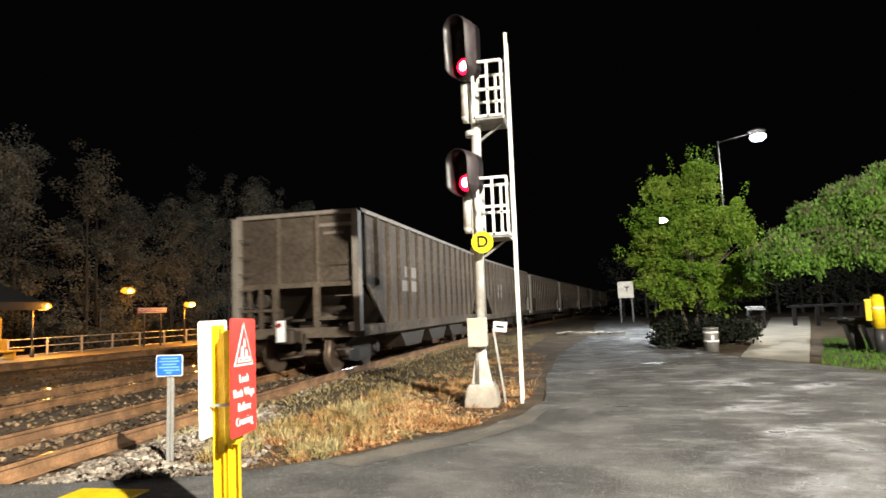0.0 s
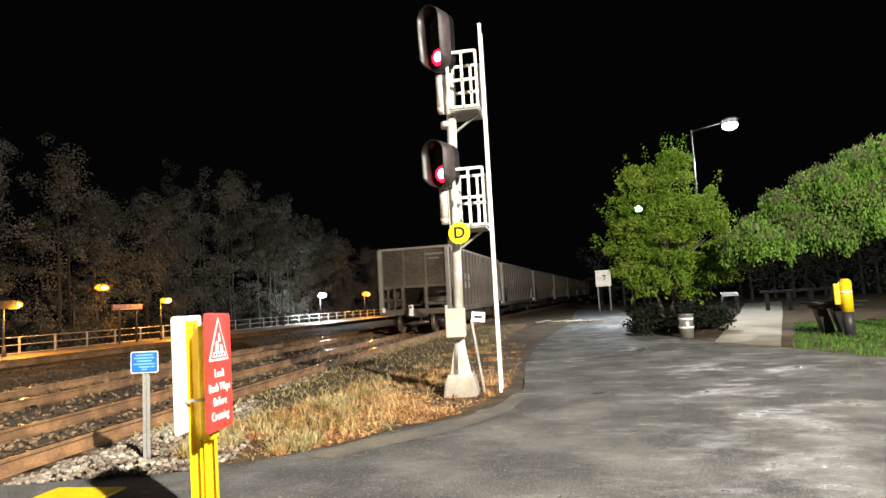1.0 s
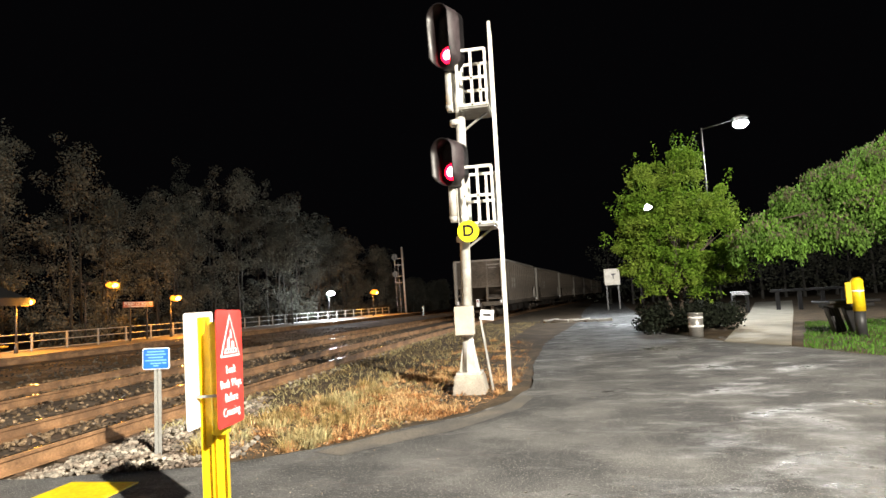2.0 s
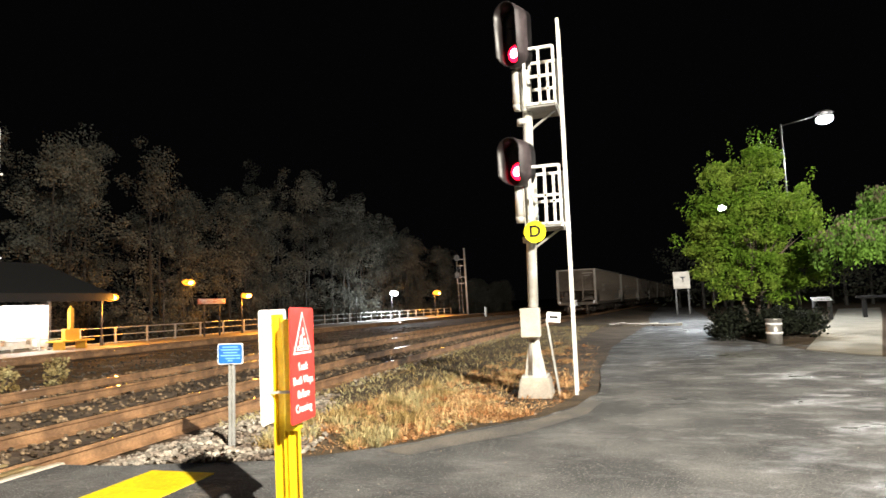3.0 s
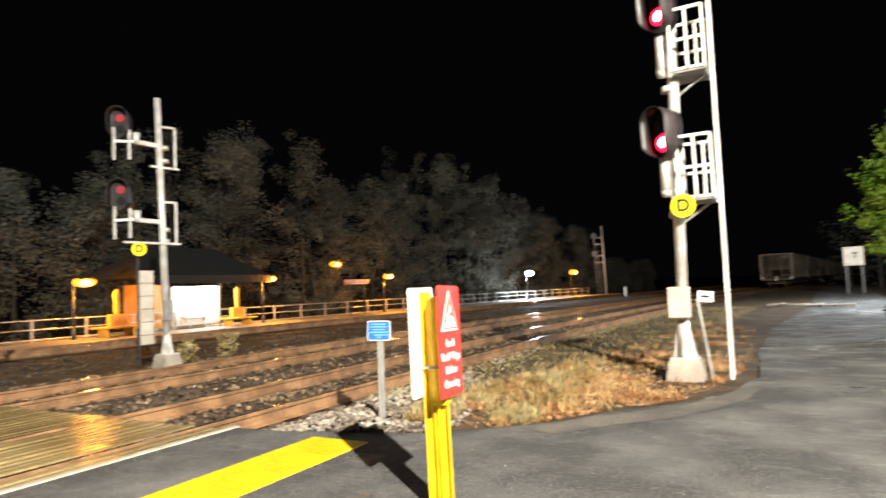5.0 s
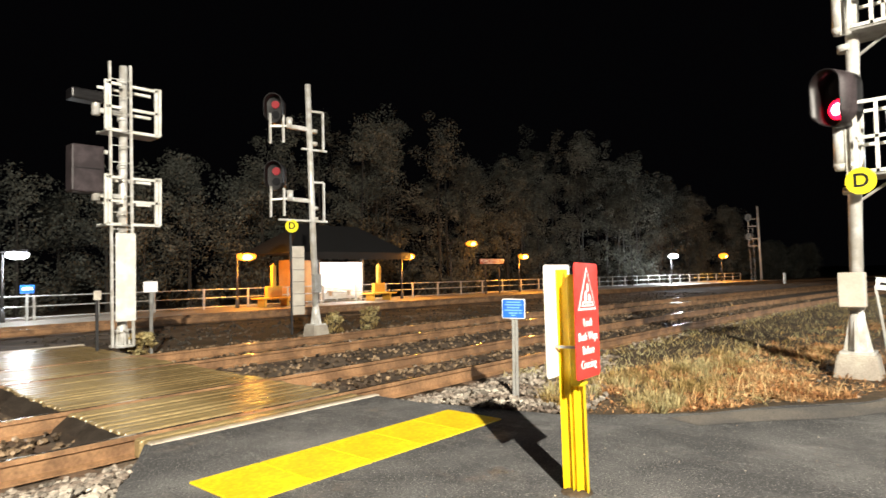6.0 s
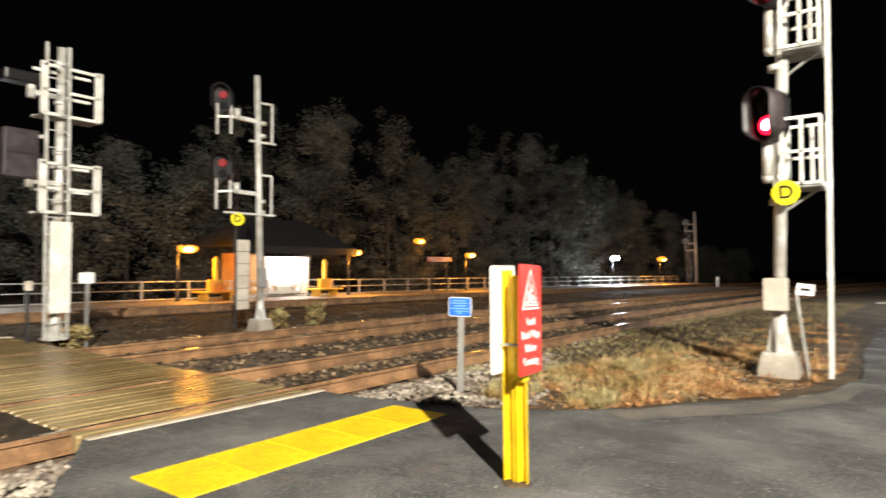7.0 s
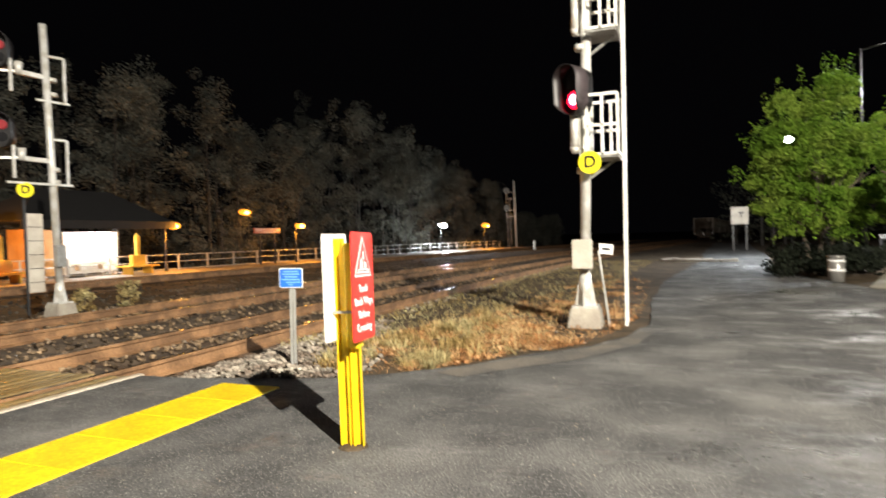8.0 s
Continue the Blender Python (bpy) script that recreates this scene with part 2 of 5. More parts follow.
# ---- shapes ----
def box(bm, x0, x1, y0, y1, z0, z1, m=None, bevel=0.0):
    v = [bm.verts.new((x, y, z)) for x in (x0, x1) for y in (y0, y1) for z in (z0, z1)]
    fs = [bm.faces.new([v[i] for i in f]) for f in ((0, 1, 3, 2), (4, 6, 7, 5), (0, 4, 5, 1), (2, 3, 7, 6), (0, 2, 6, 4), (1, 5, 7, 3))]
    if bevel:
        es = list({e for f in fs for e in f.edges})
        r = bmesh.ops.bevel(bm, geom=es, offset=bevel, segments=2, profile=0.5, affect="EDGES")
        v = list({w for f in r["faces"] for w in f.verts} | {w for w in v if w.is_valid})
    if m is not None:
        bmesh.ops.transform(bm, matrix=m, verts=[w for w in v if w.is_valid])
    return bm


def tube(bm, a, b, r, r2=None, n=10, caps=True):
    a, b = Vector(a), Vector(b)
    r2 = r if r2 is None else r2
    q = (b - a).to_track_quat("Z", "Y")
    rings = []
    for p, rad in ((a, r), (b, r2)):
        rings.append([bm.verts.new(p + q @ Vector((rad * math.cos(2 * math.pi * i / n), rad * math.sin(2 * math.pi * i / n), 0))) for i in range(n)])
    for i in range(n):
        f = bm.faces.new((rings[0][i], rings[0][(i + 1) % n], rings[1][(i + 1) % n], rings[1][i]))
        f.smooth = n > 6
    if caps:
        bm.faces.new(rings[0][::-1]), bm.faces.new(rings[1])
    return bm


def prism(bm, outline, d0, d1, axis="y"):
    """A flat outline in (u, v) drawn out from d0 to d1 along an axis."""
    def at(u, v, d):
        return (u, d, v) if axis == "y" else (d, u, v) if axis == "x" else (u, v, d)
    a = [bm.verts.new(at(u, v, d0)) for u, v in outline]
    b = [bm.verts.new(at(u, v, d1)) for u, v in outline]
    k = len(outline)
    bm.faces.new(a[::-1]), bm.faces.new(b)
    for i in range(k):
        bm.faces.new((a[i], a[(i + 1) % k], b[(i + 1) % k], b[i]))
    bmesh.ops.recalc_face_normals(bm, faces=bm.faces)
    return bm


def oval(w, h, n=28):
    """A stadium outline, upright."""
    r, pts = w / 2, []
    for i in range(n):
        a = 2 * math.pi * i / n
        pts.append((r * math.cos(a), r * math.sin(a) + (h / 2 - r) * (1 if math.sin(a) >= 0 else -1)))
    return pts


def rounded(w, h, r, n=4):
    pts = []
    for cx, cz, a0 in ((w / 2 - r, h / 2 - r, 0), (-w / 2 + r, h / 2 - r, 90), (-w / 2 + r, -h / 2 + r, 180), (w / 2 - r, -h / 2 + r, 270)):
        for i in range(n + 1):
            a = radians(a0 + 90 * i / n)
            pts.append((cx + r * math.cos(a), cz + r * math.sin(a)))
    return pts


def mesh_of(name, bm, material):
    me = bpy.data.meshes.new(name)
    bm.to_mesh(me)
    bm.free()
    me.materials.append(material)
    return me


def part(name, bm, material, parent=None, label="", m=None):
    ob = new(name, bm if isinstance(bm, bpy.types.Mesh) else mesh_of(name, bm, material))
    if parent:
        ob.parent = parent
    if m is not None:
        ob.matrix_basis = m
    if label:
        ob["label"] = label
    return ob


def thing(name, m, label, category, group="", kind=""):
    ob = new(name)
    ob.empty_display_size = 0.2
    ob.matrix_basis = m
    return tagged(ob, label, category, group, kind)


def B():
    return bmesh.new()


def raw(name, verts, faces, material):
    me = bpy.data.meshes.new(name)
    me.from_pydata(verts, [], faces)
    me.materials.append(material)
    return me


def words(name, text, size, material, parent, m, depth=0.002, label="", bold=-0.006):
    cu = bpy.data.curves.new(name, "FONT")
    cu.body, cu.size, cu.extrude, cu.align_x, cu.align_y = text, size, depth, "CENTER", "CENTER"
    cu.offset = bold * size
    cu.space_character = 1.06
    tmp = new(name, cu)
    me = bpy.data.meshes.new_from_object(tmp.evaluated_get(bpy.context.evaluated_depsgraph_get()))
    bpy.data.objects.remove(tmp)
    me.materials.clear()
    me.materials.append(material)
    return part(name, me, material, parent, label, m)


# ---- lie of the land ----
def bend(y):
    """Sideways shift of the curving railway."""
    u = max(0.0, y - 6)
    return 0.0011 * u * u if u < 54 else 0.0011 * 54 * 54 + 0.1188 * (u - 54)


def turn(y):
    return -math.degrees(math.atan(0.0022 * min(54.0, max(0.0, y - 6))))


def plat_bend(y):
    return 0.0008 * max(0.0, y - 8) ** 2


def fall(y):
    """The land drops gently away along the line."""
    return -0.0045 * max(0.0, min(y, 160) - 15)


ASPHALT_EDGE = [(-5.0, 2.2), (-4.6, 1.98), (-3.87, 1.54), (-3.2, 0.6), (-2.6, -3), (-2, -14), (16, -14), (15, 5.0), (9.5, 8.6), (6.6, 10.2), (5.26, 11.1), (4.55, 13.46), (3.66, 15.0),
                (3.3, 18.3), (2.7, 22.6), (3.4, 27), (4.2, 36), (5.0, 50), (7.0, 75), (3.6, 75), (1.9, 50), (1.2, 38), (1.0, 30), (0.35, 24), (-0.35, 17), (-0.45, 11.7), (-0.37, 8.92),
                (-0.62, 7.9), (-0.9, 7.14), (-1.48, 6.5), (-2.17, 5.56), (-2.96, 4.98), (-3.8, 4.78), (-4.32, 4.62), (-5.0, 4.58)]


def inside(x, y, poly):
    hit = False
    for (x0, y0), (x1, y1) in zip(poly, poly[1:] + poly[:1]):
        if (y0 > y) != (y1 > y) and x < (x1 - x0) * (y - y0) / (y1 - y0) + x0:
            hit = not hit
    return hit


def ground_z(x, y):
    s = x - bend(y)
    k = min(1, max(0, (-s - 4.25) / 0.9))
    z = -0.02 - 0.19 * k * k * (3 - 2 * k)
    if s < -23:
        z = -0.35
    if s < -30:
        z = -0.5
    return z + fall(y)


def build_ground():
    xs = sorted(set([-900, -400, -150, -80, -50] + [round(-40 + 0.5 * i, 2) for i in range(60)] + [round(-10 + 0.4 * i, 2) for i in range(26)] + [round(0.4 + 0.8 * i, 2) for i in range(38)] + [40, 60, 100, 200, 500, 900]))
    ys = sorted(set([-900, -300, -100, -50, -30, -20, -14] + [-10 + 0.6 * i for i in range(70)] + [32 + 2.5 * i for i in range(52)] + [180, 240, 400, 900]))
    verts = []
    for y in ys:
        for x in xs:
            n = noise.noise(Vector((x * 0.7, y * 0.7, 0))) * 0.02
            verts.append((x, y, ground_z(x, y) + min(n, 0.008)))
    w = len(xs)
    faces = [(j * w + i, j * w + i + 1, (j + 1) * w + i + 1, (j + 1) * w + i) for j in range(len(ys) - 1) for i in range(w - 1)]
    me = raw("ground", verts, faces, DIRT)
    for p in me.polygons:
        p.use_smooth = True
    return tagged(part("ground", me, DIRT), "brown dirt and fine gravel ground beside the railway", "ground", kind="structure")


def build_asphalt():
    bm = B()
    pts = []
    rnd = random.Random(3)
    for (x0, y0), (x1, y1) in zip(ASPHALT_EDGE, ASPHALT_EDGE[1:] + ASPHALT_EDGE[:1]):
        k = max(1, int(math.hypot(x1 - x0, y1 - y0) / 0.35)) if y0 < 30 and y1 < 30 and max(y0, y1) > 0 else 1
        for i in range(k):
            t = i / k
            j = 0.035 if k > 1 and x0 > -4.99 else 0
            pts.append((x0 + (x1 - x0) * t + rnd.uniform(-j, j), y0 + (y1 - y0) * t + rnd.uniform(-j, j)))
    k = len(pts)
    inner = [(x, y) for y in (0.0, 3.0, 6.0, 9.0, 12.0, 15.0, 18.0, 22.0, 27.0, 36.0, 50.0) for x in (-3.0, -1.0, 0.6, 1.8, 3.0, 6.0, 10.0) if inside(x, y, ASPHALT_EDGE)]
    cut = mathutils.geometry.delaunay_2d_cdt([Vector(q) for q in pts + inner], [(i, (i + 1) % k) for i in range(k)], [], 1, 0.0001)
    top = [bm.verts.new((v.x, v.y, fall(v.y))) for v in cut[0]]
    for t in cut[2]:
        bm.faces.new([top[i] for i in t])
    low = [bm.verts.new((x, y, fall(y) - 0.1)) for x, y in pts]
    rim = [bm.verts.new((x, y, fall(y))) for x, y in pts]
    for i in range(k):
        bm.faces.new((rim[i], low[i], low[(i + 1) % k], rim[(i + 1) % k]))
    return tagged(part("road", bm, ASPHALT), "worn grey asphalt driveway, its paler patches partly painted lamplight", "road", kind="structure")


def scatter_stones(name, label, count, pick, sizes, material, seed):
    """Loose stones, each a small rough lump of its own, as one spread."""
    rnd = random.Random(seed)
    base = [(0, 0, 1), (0.9, 0, 0.35), (0.25, 0.88, 0.4), (-0.75, 0.5, 0.3), (-0.7, -0.55, 0.42), (0.3, -0.85, 0.3), (0.55, 0.5, -0.5), (-0.5, 0.2, -0.5), (0.1, -0.6, -0.5)]
    tri = [(0, 1, 2), (0, 2, 3), (0, 3, 4), (0, 4, 5), (0, 5, 1), (1, 6, 2), (2, 6, 7), (2, 7, 3), (3, 7, 4), (4, 7, 8), (4, 8, 5), (5, 8, 6), (5, 6, 1), (6, 8, 7)]
    verts, faces = [], []
    for _ in range(count):
        x, y, z = pick(rnd)
        s = rnd.uniform(*sizes)
        m = Matrix.LocRotScale((x, y, z), Euler((rnd.uniform(-0.5, 0.5), rnd.uniform(-0.5, 0.5), rnd.uniform(0, 6.28))), (s * rnd.uniform(0.7, 1.3), s * rnd.uniform(0.6, 1.1), s * rnd.uniform(0.5, 0.9)))
        o = len(verts)
        for b in base:
            v = m @ Vector([c * rnd.uniform(0.8, 1.2) for c in b])
            verts.append(tuple(v))
        faces += [(a + o, b + o, c + o) for a, b, c in tri]
    return tagged(part(name, raw(name, verts, faces, material), material), label, "gravel", kind="stuff")


TRACKS = (-6.15, -10.05, -19.9)


def track_strip(name, x_in, x_out, z, material, label, y0=-30, y1=140):
    ys = [y0 + i * 1.0 for i in range(int(y1 - y0) + 1)]
    verts, faces = [], []
    cols = 8
    for j, y in enumerate(ys):
        for i in range(cols):
            x = x_in + (x_out - x_in) * i / (cols - 1)
            edge = -0.06 if i in (0, cols - 1) else 0
            verts.append((x + bend(y), y, z + edge + fall(y) + 0.02 * noise.noise(Vector((x * 3, y * 2, 1)))))
    for j in range(len(ys) - 1):
        for i in range(cols - 1):
            a = j * cols + i
            faces.append((a, a + 1, a + cols + 1, a + cols))
    return tagged(part(name, raw(name, verts, faces, material), material), label, "ballast", kind="structure")


def rail_mesh(x0, side):
    """One rail: foot, web and head swept along the bend."""
    prof = [(-0.07, -0.18), (0.07, -0.18), (0.07, -0.168), (0.012, -0.145), (0.01, -0.05), (0.036, -0.04), (0.036, -0.006), (0.028, 0.0), (-0.028, 0.0), (-0.036, -0.006), (-0.036, -0.04), (-0.01, -0.05), (-0.012, -0.145), (-0.07, -0.168)]
    ys = [-30, -20, -10] + [-5 + 2 * i for i in range(60)] + [120, 130, 140]
    verts = [(x0 + u + bend(y), y, v + fall(y)) for y in ys for u, v in prof]
    k = len(prof)
    faces, mats = [], []
    for j in range(len(ys) - 1):
        for i in range(k):
            faces.append((j * k + i, (j + 1) * k + i, (j + 1) * k + (i + 1) % k, j * k + (i + 1) % k))
            mats.append(1 if i == 7 else 0)
    me = raw("rail", verts, faces, RUST)
    me.materials.append(RAIL_TOP)
    for p, m in zip(me.polygons, mats):
        p.material_index = m
    return me


def build_tracks():
    bm = box(B(), -1.28, 1.28, -0.115, 0.115, -0.17, 0.0, bevel=0.012)
    tie = mesh_of("tie", bm, TIE)
    plate = mesh_of("tie_plate", box(B(), -0.1, 0.1, -0.09, 0.09, 0.0, 0.016), RUST)
    for n, xc in enumerate(TRACKS):
        t = thing("railway_track", pose(0, 0, 0), "rusty steel rails on dark wooden ties in stone ballast", "railway track", "tracks", "structure")
        for s in (-0.752, 0.752):
            part("rail", rail_mesh(xc + s, s), RUST, t)
        rnd = random.Random(n)
        for i in range(110 if n < 2 else 40):
            y = -4 + i * 0.53 if n < 2 else -2 + i * 1.06
            if n < 2 and 2.2 < y < 4.6:
                continue
            m = pose(xc + bend(y) + rnd.uniform(-0.02, 0.02), y, -0.185 + fall(y), 0, 0, turn(y) + rnd.uniform(-1, 1))
            part("tie", tie, TIE, t, m=m)


def build_crossing():
    """Timber crossing deck, plank by plank, with gaps for the wheel flanges."""
    deck = thing("crossing_deck", pose(0, 0, 0), "wet grooved timber crossing panels between the rails", "level crossing", kind="structure")
    spans = ((-5.30, -5.02, 2), (-6.80, -5.50, 9), (-9.22, -6.99, 15), (-10.70, -9.40, 9), (-13.5, -10.90, 17))
    rnd = random.Random(5)
    share = {}
    for a, b, n in spans:
        w = (b - a) / n
        key = round(w, 3)
        if key not in share:
            share[key] = mesh_of("plank", box(B(), -w / 2 + 0.008, w / 2 - 0.008, -1.15, 1.15, -0.16, 0.0, bevel=0.024), PLANK)
        for i in range(n):
            part("plank", share[key], PLANK, deck, m=pose(a + w * (i + 0.5), 3.38 + rnd.uniform(-0.02, 0.02), -0.004 + rnd.uniform(-0.006, 0.004), 0, rnd.uniform(-0.6, 0.6), 0))
    for a, b, n in spans[1:]:
        bm = B()
        prism(bm, [(2.225, -0.02), (2.225, -0.19), (2.05, -0.19), (2.1, -0.12)], a + 0.02, b - 0.02, "x")
        part("end_ramp", bm, UNDER, deck, "dark sloping end ramp")
    part("edge_board", box(B(), -5.015, -4.93, 2.22, 4.62, -0.15, 0.012, bevel=0.012), EDGE_BOARD, deck, "pale weathered edge board")
    part("edge_board", box(B(), -13.62, -13.52, 2.2, 4.6, -0.15, 0.01, bevel=0.012), EDGE_BOARD, deck, "pale weathered edge board")


def build_strip():
    s = thing("tactile_strip", pose(-3.535, 1.99, 0, 0, 0, 0.6), "bright yellow tactile warning panels set in the asphalt", "tactile paving", kind="structure")
    y = 0.0
    bm = box(B(), -0.305, 0.305, 0.005, 0.5, -0.02, 0.012, bevel=0.004)
    panel = mesh_of("panel", bm, YELLOW)
    for i in range(5):
        part("panel", panel, YELLOW, s, m=pose(0, i * 0.505, 0))


def build_sand():
    pts = [(-2.15, 5.43), (-1.75, 6.0), (-1.4, 6.45), (-0.95, 6.95), (-0.66, 7.6), (-0.45, 8.3), (-0.3, 8.2), (-0.42, 7.4), (-0.72, 6.75), (-1.05, 6.2), (-1.5, 5.75), (-1.85, 5.3)]
    bm = B()
    f = bm.faces.new([bm.verts.new((x, y, 0.004)) for x, y in pts])
    bmesh.ops.triangulate(bm, faces=[f], ngon_method="EAR_CLIP")
    return tagged(part("sand_wash", bm, SAND), "thin wash of pale sand on the asphalt edge", "sand", kind="structure")


build_ground()
build_asphalt()
build_sand()
track_strip("ballast_near", -4.6, -12.4, -0.185, BALLAST, "brown stone ballast bed under the nearer tracks")
track_strip("ballast_far", -12.3, -22.4, -0.215, BALLAST, "dark stone ballast bed beside the platform")
build_tracks()
build_crossing()
build_strip()


# ---- signs on posts ----
def build_warning_post():
    t = thing("warning_post", pose(-1.87, 3.36, 0, 0, 0, 0), "yellow U-channel post with red and white crossing signs", "sign post")
    rot = pose(0, 0, 0, 0, -0.8, 8)
    for s in (-1, 1):
        bm = B()
        x = s * 0.043
        prism(bm, [(x - 0.034, -0.012), (x - 0.026, 0.03), (x + 0.026, 0.03), (x + 0.034, -0.012), (x + 0.026, -0.012), (x + 0.02, 0.022), (x - 0.02, 0.022), (x - 0.026, -0.012)], 0.0, 1.3 if s < 0 else 0.66, "z")
        part("channel", bm, YELLOW_POST, t, m=rot)
    part("web", box(B(), -0.02, 0.02, 0.012, 0.022, 0.0, 0.66), YELLOW_POST, t, "", rot)
    part("guard", box(B(), 0.0, 0.08, -0.045, 0.05, 0.62, 1.27, bevel=0.012), YELLOW_POST, t, "yellow folded steel bracket", rot)
    part("base_collar", tube(B(), (0, 0, -0.02), (0, 0, 0.01), 0.115, 0.085, 11), DIRT, t)
    red = part("red_sign", prism(B(), rounded(0.36, 0.66, 0.025), 0, 0.004), RED, t, "red metal warning sign with white lettering", pose(0.1, 0.0, 1.005, -0.8, 1.6, 97))
    part("border", prism(B(), rounded(0.344, 0.644, 0.02), -0.0012, 0.001), RED, red)
    part("triangle", prism(B(), [(0.135, 0.058), (0.0, 0.305), (-0.135, 0.058)], -0.003, 0), SIGN_WHITE, red)
    part("triangle_field", prism(B(), [(0.116, 0.07), (0.0, 0.282), (-0.116, 0.07)], -0.0045, 0), RED, red)
    bm = B()
    prism(bm, [(-0.092, 0.079), (0.092, 0.079), (0.076, 0.108), (-0.076, 0.108)], -0.006, 0)
    prism(bm, [(-0.05, 0.112), (-0.012, 0.112), (-0.012, 0.16), (-0.022, 0.172), (-0.042, 0.16)], -0.006, 0)
    prism(bm, [(0.012, 0.112), (0.052, 0.112), (0.046, 0.14), (0.024, 0.152), (0.012, 0.14)], -0.006, 0)
    prism(bm, [(-0.006, 0.165), (0.022, 0.165), (0.008, 0.215), (-0.006, 0.21)], -0.006, 0)
    part("train_symbol", bm, SIGN_WHITE, red, "white train silhouette")
    for x in (-0.055, -0.02, 0.018, 0.052):
        part("symbol_gap", box(B(), x - 0.009, x + 0.009, -0.0072, -0.0055, 0.086, 0.1), BLACK, red)
    for i, txt in enumerate(("Look", "Both Ways", "Before", "Crossing")):
        words("lettering", txt, 0.07, SIGN_WHITE, red, pose(0, -0.003, -0.015 - i * 0.079, 90, 0, 0) @ Matrix.Diagonal((0.88, 1, 1, 1)), bold=-0.014)
    part("white_sign", prism(B(), rounded(0.36, 0.66, 0.025), 0, 0.004), WHITE, t, "white metal sign seen from behind", pose(-0.09, 0.0, 1.0, -0.8, 0, 96))
    part("strap", box(B(), -0.08, 0.11, -0.058, -0.047, 0.84, 0.855), GALV, t, "thin metal strap", rot)


def build_blue_sign():
    t = thing("blue_notice", pose(-3.73, 5.4, -0.06, 0, 0.6, 12), "small blue emergency notice on a grey steel post", "sign")
    bm = B()
    prism(bm, [(-0.025, 0), (-0.03, 0.035), (0.03, 0.035), (0.025, 0), (0.012, 0), (0.008, 0.02), (-0.008, 0.02), (-0.012, 0)], -0.1, 1.02, "z")
    part("post", bm, FENCE_GREY, t)
    b = part("panel", prism(B(), rounded(0.258, 0.205, 0.02), -0.012, -0.006), SIGN_WHITE, t, m=pose(0.0, 0, 0.965))
    part("face", prism(B(), rounded(0.24, 0.187, 0.015), -0.015, -0.0125), BLUE, b)
    for z, wd in ((0.067, 0.16), (0.04, 0.19), (0.012, 0.14), (-0.016, 0.2), (-0.045, 0.1), (-0.068, 0.05)):
        part("text_bar", box(B(), -wd / 2, wd / 2, -0.0175, -0.0152, z - 0.0065, z + 0.0065), TEXT_BLUE, b)
    part("text_bar", box(B(), 0.06, 0.1, -0.0175, -0.0152, -0.05, -0.037), TEXT_BLUE, b)


# ---- railway signals ----
def signal_head(parent, m, lights, w, lit=None, lens_mat=None, hood=HOOD, reach=0.24, lens_r=0.11):
    """Oval black signal head with a deep hood and round lenses."""
    h = 0.24 * lights + 0.185
    head = part("signal_head", prism(B(), oval(w * 0.94, h - 0.02), 0.0, 0.16), BLACK, parent, "black oval signal head", m)
    outer, inner = oval(w, h, 36), oval(w - 0.03, h - 0.03, 36)
    bm = B()
    depth = [reach if v > -h * 0.3 else reach - reach * 0.6 * min(1, (-h * 0.3 - v) / (h * 0.2)) for u, v in outer]
    n = len(outer)
    rings = []
    for pts, front in ((outer, 0), (outer, 1), (inner, 1), (inner, 0)):
        rings.append([bm.verts.new((u, -depth[i] if front else 0.04, v)) for i, (u, v) in enumerate(pts)])
    for a, b in ((0, 1), (1, 2), (2, 3)):
        for i in range(n):
            f = bm.faces.new((rings[a][i], rings[b][i], rings[b][(i + 1) % n], rings[a][(i + 1) % n]))
            f.smooth = a != 1
    bmesh.ops.recalc_face_normals(bm, faces=bm.faces)
    hd = part("hood", bm, hood, head, "dusty black hood")
    hd.data.materials.append(HOOD_IN)
    hd.data.materials.append(BLACK)
    for i, p in enumerate(hd.data.polygons):
        p.material_index = 0 if i < n else 2 if i < 2 * n else 1
    for i in range(lights):
        z = h / 2 - 0.215 - i * 0.24
        on = i == lit
        part("lens", tube(B(), (0, 0.0, z), (0, -0.03, z), lens_r * 1.1, lens_r, 20), (lens_mat or RED_GLOW) if on else DARK_LENS, head, "lit red lens" if on else "")
        if on and not lens_mat:
            part("lens_core", tube(B(), (0, -0.031, z), (0, -0.036, z), 0.072, 0.06, 18), WHITE_CORE, head, "glaring lens centre")
    return head


def bars(bm, segs, t=0.018):
    for a, b in segs:
        a, b = Vector(a), Vector(b)
        d = (b - a)
        q = d.to_track_quat("Z", "Y").to_matrix().to_4x4()
        box(bm, -t, t, -t, t, 0, d.length, Matrix.Translation(a) @ q)
    return bm


